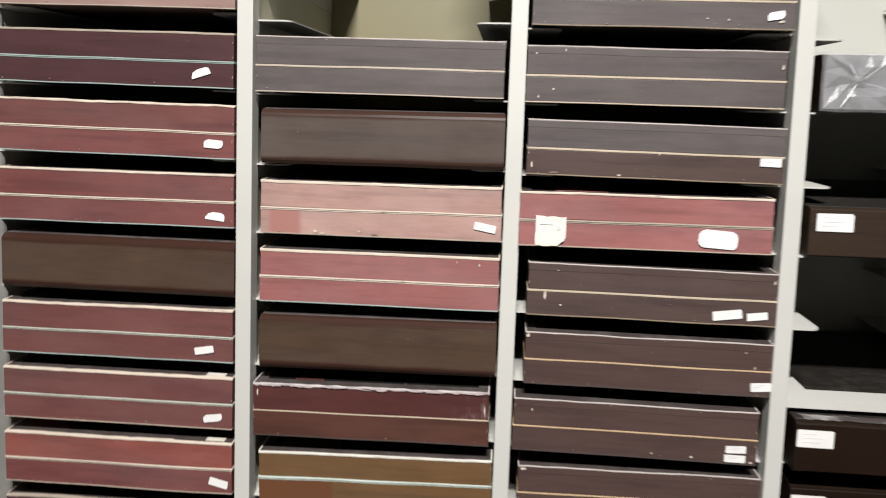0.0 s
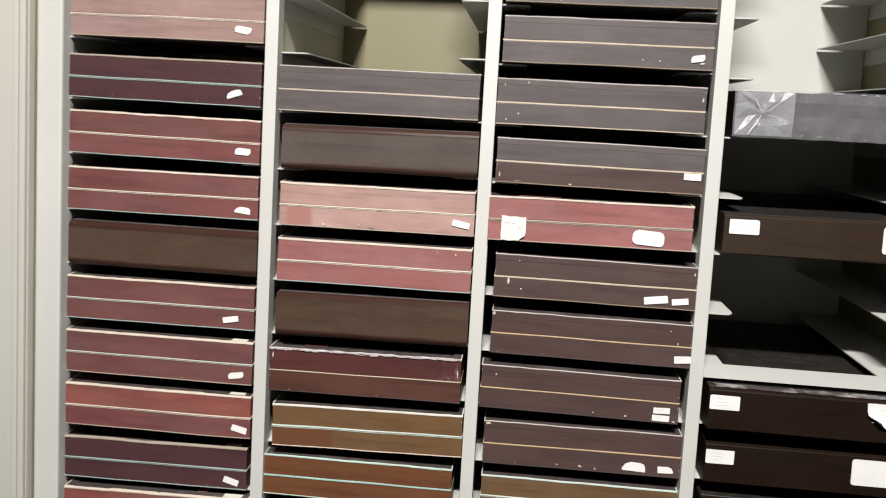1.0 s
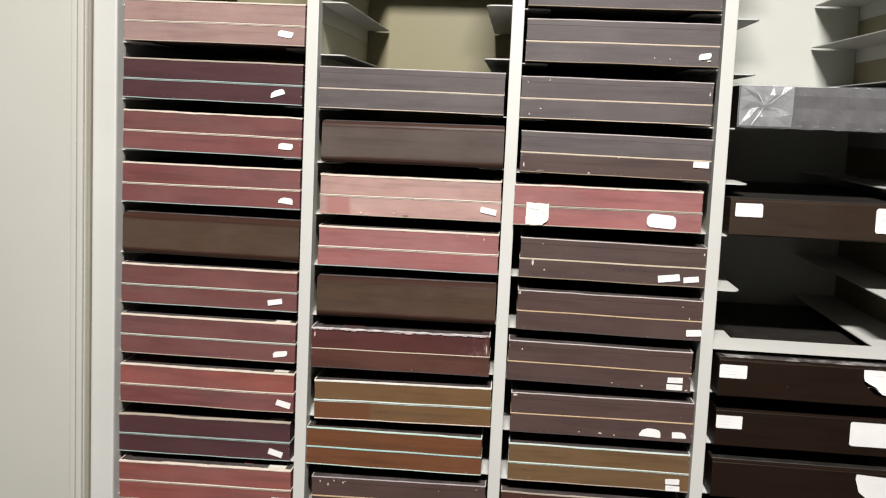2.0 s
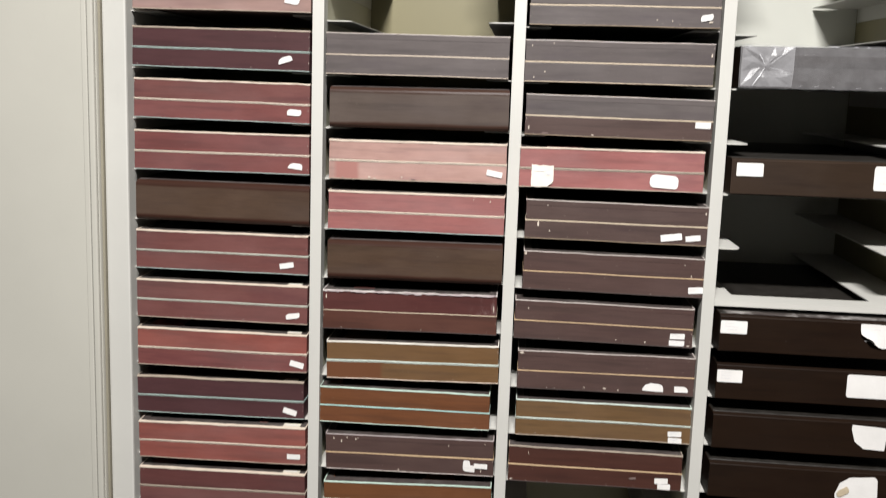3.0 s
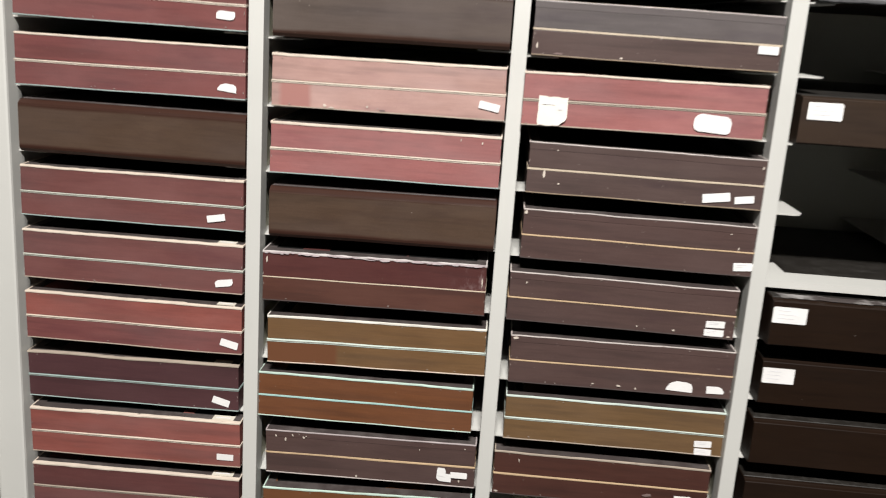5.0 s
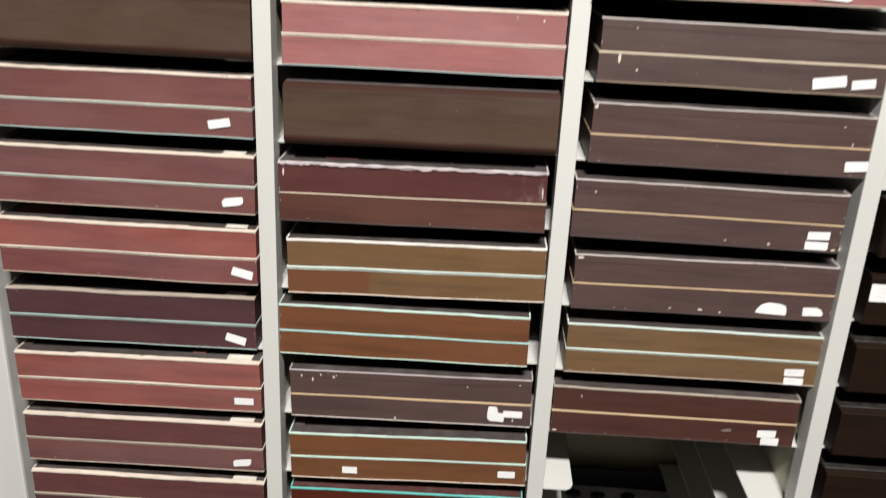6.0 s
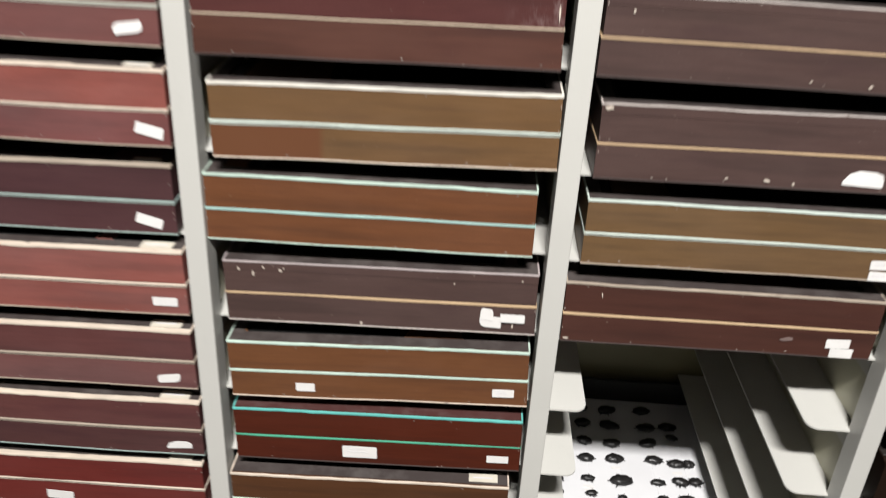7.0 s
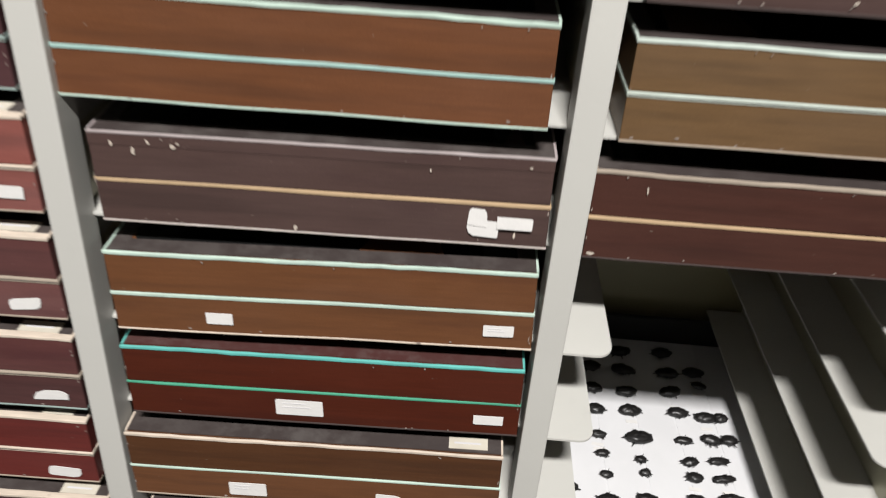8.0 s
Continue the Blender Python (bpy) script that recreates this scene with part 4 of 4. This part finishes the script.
def specimen_tray():
    """An open deep black tray lined with white foam, with columns of pinned dark ovals on paper strips."""
    z = rail_z(13) - 0.005
    tray = empty("specimen_tray", pose(CENTRE["c"], 0.862, z + 0.0006, math.degrees(math.atan(RISE))), "open black tray with dark dried specimens pinned on white foam", "specimen tray")
    w, d, h, t, top = 0.263, 0.350, 0.071, 0.006, 0.036
    part("tray_floor", box_bm(-w / 2, w / 2, 0, d, 0, 0.004), BLACK, tray)
    for a in ((-w / 2, w / 2, 0, t), (-w / 2, w / 2, d - t, d), (-w / 2, -w / 2 + t, t, d - t), (w / 2 - t, w / 2, t, d - t)):
        part("tray_wall", box_bm(*a, 0.004, h, bevel=0.0008), BLACK, tray)
    part("foam", box_bm(-w / 2 + t, w / 2 - t, t, d - t, 0.004, top), FOAM, tray, "white foam lining")
    rnd = random.Random(5)
    for i in range(6):
        x = -0.124 + 0.0415 * i
        part("paper_strip", box_bm(x, x + 0.0395, 0.008, d - 0.008, top, top + 0.0005), FOAM, tray)
    # depth, length and width in millimetres down each column; a second number across sets a pair
    columns = {
        -0.083: ((318, 22, 15), (289, 24, 15), (254, 22, 14), (220, 20, 13), (186, 18, 12), (162, 14, 8), (120, 20, 12)),
        -0.043: ((318, 24, 15), (288, 22, 15), (254, 20, 14), (223, 20, 13), (188, 17, 9), (164, 14, 8), (138, 13, 8), (108, 22, 14)),
        -0.005: ((316, 24, 15), (286, 27, 15), (252, 23, 14), (225, 23, 14), (188, 28, 16), (160, 11, 8), (144, 11, 8), (112, 22, 13), (78, 24, 14)),
        0.043: ((319, 24, 14), (286, 25, 15), (257, 23, 14), (227, 22, 13), (189, 18, 9), (162, 16, 11), (143, 16, 11), (116, 19, 12), (80, 22, 14)),
        0.074: ((290, 25, 14), (270, 17, 10), (223, 22, 13), (193, 21, 12), (166, 22, 9), (144, 22, 9), (121, 24, 11), (86, 22, 12)),
        0.091: ((224, 15, 12), (194, 17, 12)),
    }
    for x, rows in columns.items():
        for y, length, width in rows:
            length, width = length / 1000, width / 1000
            ob = part("specimen", specimen_mesh(rnd.random() * 50, length, width), SHELL, tray, "dark glossy oval specimen", smooth=True)
            ob.matrix_local = pose(x + rnd.uniform(-0.002, 0.002), y / 1000, top + 0.006, 0, rnd.uniform(-5, 5), rnd.choice((0, 180)) + rnd.uniform(-9, 9))
            part("pin", box_bm(-0.0002, 0.0002, -0.0002, 0.0002, -0.0058, 0.008), SHELL, ob)
            if rnd.random() < 0.4:
                part("specimen_label", box_bm(-0.006, 0.006, -width * 0.5 - 0.007, -width * 0.5 - 0.003, -0.0054, -0.0050), PAPER, ob)


specimen_tray()

# marks and rubbed places
big = part("label", sheet(0.031, 0.031, 77, 0.25, 0.0012, "br", 0.0006), PAPER_CREAM, c2, "cream paper label")
big.matrix_local = pose(0.0615 - CENTRE["c"] + 0.007, -0.0012, 0.016, 0, 1, 0)
part("written_line", box_bm(-0.012, 0.002, -0.0009, -0.0005, 0.007, 0.008), INK, big)
part("stamp", box_bm(0.006, 0.011, -0.0009, -0.0005, 0.002, 0.006), INK, big)
for x, z, w, h, tilt, seed, cuts in ((0.0935, 0.0118, 0.0185, 0.0105, 4, 81, (0.45, 0.05, 0.02, 0.02)), (0.0903, 0.0190, 0.0108, 0.0110, 4, 82, (0.02, 0.02, 0.40, 0.25)), (0.1118, 0.0163, 0.0205, 0.0077, 0, 83, (0.05, 0.10, 0.15, 0.02))):
    l = part("label", outline(w, h, seed, cuts, 0.0002), PAPER, b8, "torn white paper label")
    l.matrix_local = pose(x, -0.0012 - 0.0004 * (seed - 81), z, 0, tilt, 0)
for root, marks in (
    (b8, ((-0.118, 0.050, 0.0018, 0.0042, -10), (-0.106, 0.046, 0.0022, 0.0055, 5), (-0.097, 0.052, 0.0016, 0.0040, -25), (-0.083, 0.050, 0.0034, 0.0030, 20), (-0.080, 0.052, 0.0020, 0.0016, 0), (0.118, 0.051, 0.0022, 0.0018, 0), (-0.016, 0.004, 0.0022, 0.0040, 0), (0.112, 0.008, 0.0014, 0.0050, 0), (0.062, 0.046, 0.0012, 0.0022, 0))),
    (c3, ((-0.111, 0.022, 0.0030, 0.0105, 0), (-0.098, 0.049, 0.0022, 0.0016, 0), (-0.094, 0.012, 0.0030, 0.0022, 0), (0.126, 0.047, 0.0020, 0.0045, 0))),
    (c0, ((-0.122, 0.050, 0.0018, 0.0024, 0), (-0.092, 0.054, 0.0014, 0.0036, 0), (-0.103, 0.014, 0.0026, 0.0022, 30), (-0.118, 0.006, 0.0016, 0.0036, 0), (0.127, 0.042, 0.0026, 0.0060, 0))),
    (c1, ((-0.102, 0.0030, 0.0140, 0.0026, 0), (0.005, 0.027, 0.0016, 0.0040, 0), (-0.035, 0.0030, 0.0040, 0.0020, 0), (-0.126, 0.010, 0.0022, 0.0070, 0))),
    (c4, ((0.112, 0.031, 0.0014, 0.0040, 0), (0.102, 0.047, 0.0022, 0.0016, 0), (-0.127, 0.053, 0.0040, 0.0050, 20))),
    (c5, ((-0.110, 0.046, 0.0020, 0.0034, 15), (0.020, 0.006, 0.0026, 0.0018, 0), (0.062, 0.005, 0.0030, 0.0024, 0), (0.124, 0.0030, 0.0050, 0.0022, 0))),
    (c6, ((0.000, 0.006, 0.0050, 0.0030, 10), (0.020, 0.004, 0.0026, 0.0030, 0), (-0.030, 0.006, 0.0028, 0.0018, 0), (-0.124, 0.055, 0.0080, 0.0034, 0))),
    (c8, ((-0.100, 0.046, 0.0012, 0.0050, -10), (0.058, 0.016, 0.0120, 0.0040, -8), (-0.126, 0.0030, 0.0050, 0.0026, 0))),
    (b2, ((-0.070, 0.0040, 0.0044, 0.0040, 0), (-0.022, 0.0055, 0.0030, 0.0030, 0), (-0.005, 0.0026, 0.0100, 0.0022, 0), (-0.062, 0.0020, 0.0070, 0.0020, 0))),
    (b3, ((0.110, 0.050, 0.0018, 0.0040, 0), (0.086, 0.052, 0.0012, 0.0030, 0))),
    (b5, ((-0.126, 0.050, 0.0020, 0.0090, 0), (0.127, 0.040, 0.0014, 0.0140, 0))),
    (cm1, ((0.045, 0.010, 0.0026, 0.0022, 0), (0.066, 0.009, 0.0020, 0.0026, 0), (0.118, 0.008, 0.0070, 0.0026, 0))),
):
    for i, (x, z, w, h, tilt) in enumerate(marks):
        chip(root, x, z, w, h, i + int(1000 * abs(x)), tilt)

rnd = random.Random(44)
FRAY = strip("frayed_board", (0.44, 0.37, 0.375), (0.28, 0.20, 0.20), 0.4)
for i in range(46):
    x = -0.125 + 0.25 * i / 45 + rnd.uniform(-0.006, 0.006)
    chip(b5, x, 0.0592 - abs(rnd.gauss(0, 0.0008)), rnd.uniform(0.004, 0.020), rnd.uniform(0.0008, 0.0036), 400 + i, rnd.uniform(-5, 5), FRAY, 0.0007 + 0.0001 * (i % 9))

FLAP = plain("yellowed_label_back", (0.48, 0.40, 0.28), 0.75, 0.2, 60, 0.3)
flap = part("label_flap", outline(0.019, 0.010, 91, (0.45, 0.45, 0.10, 0.55), 0.0003), FLAP, d8, "yellowed curled corner of the label")
flap.matrix_local = pose(0.5190 - CENTRE["d"], -0.0022, 0.0225, 0, -34, 0)

DUST = dusty("thick_dust", (0.05, 0.04, 0.038), (0.50, 0.48, 0.46), 0.80, 26, 30)
dust = sheet(0.243, 0.014, 91, 0.0, 0.0, "", 0.0016, 40, 4)
bmesh.ops.transform(dust, matrix=pose(0, 0, 0, 90), verts=dust.verts[:])
dust_ob = part("dust_film", dust, DUST, d5, "grey dust film along the lid")
dust_ob.matrix_local = pose(-0.004, 0.0135, seat("d", 5)[2] / 1000 + 0.0014 + RISE * 0.0135, math.degrees(math.atan(RISE)))
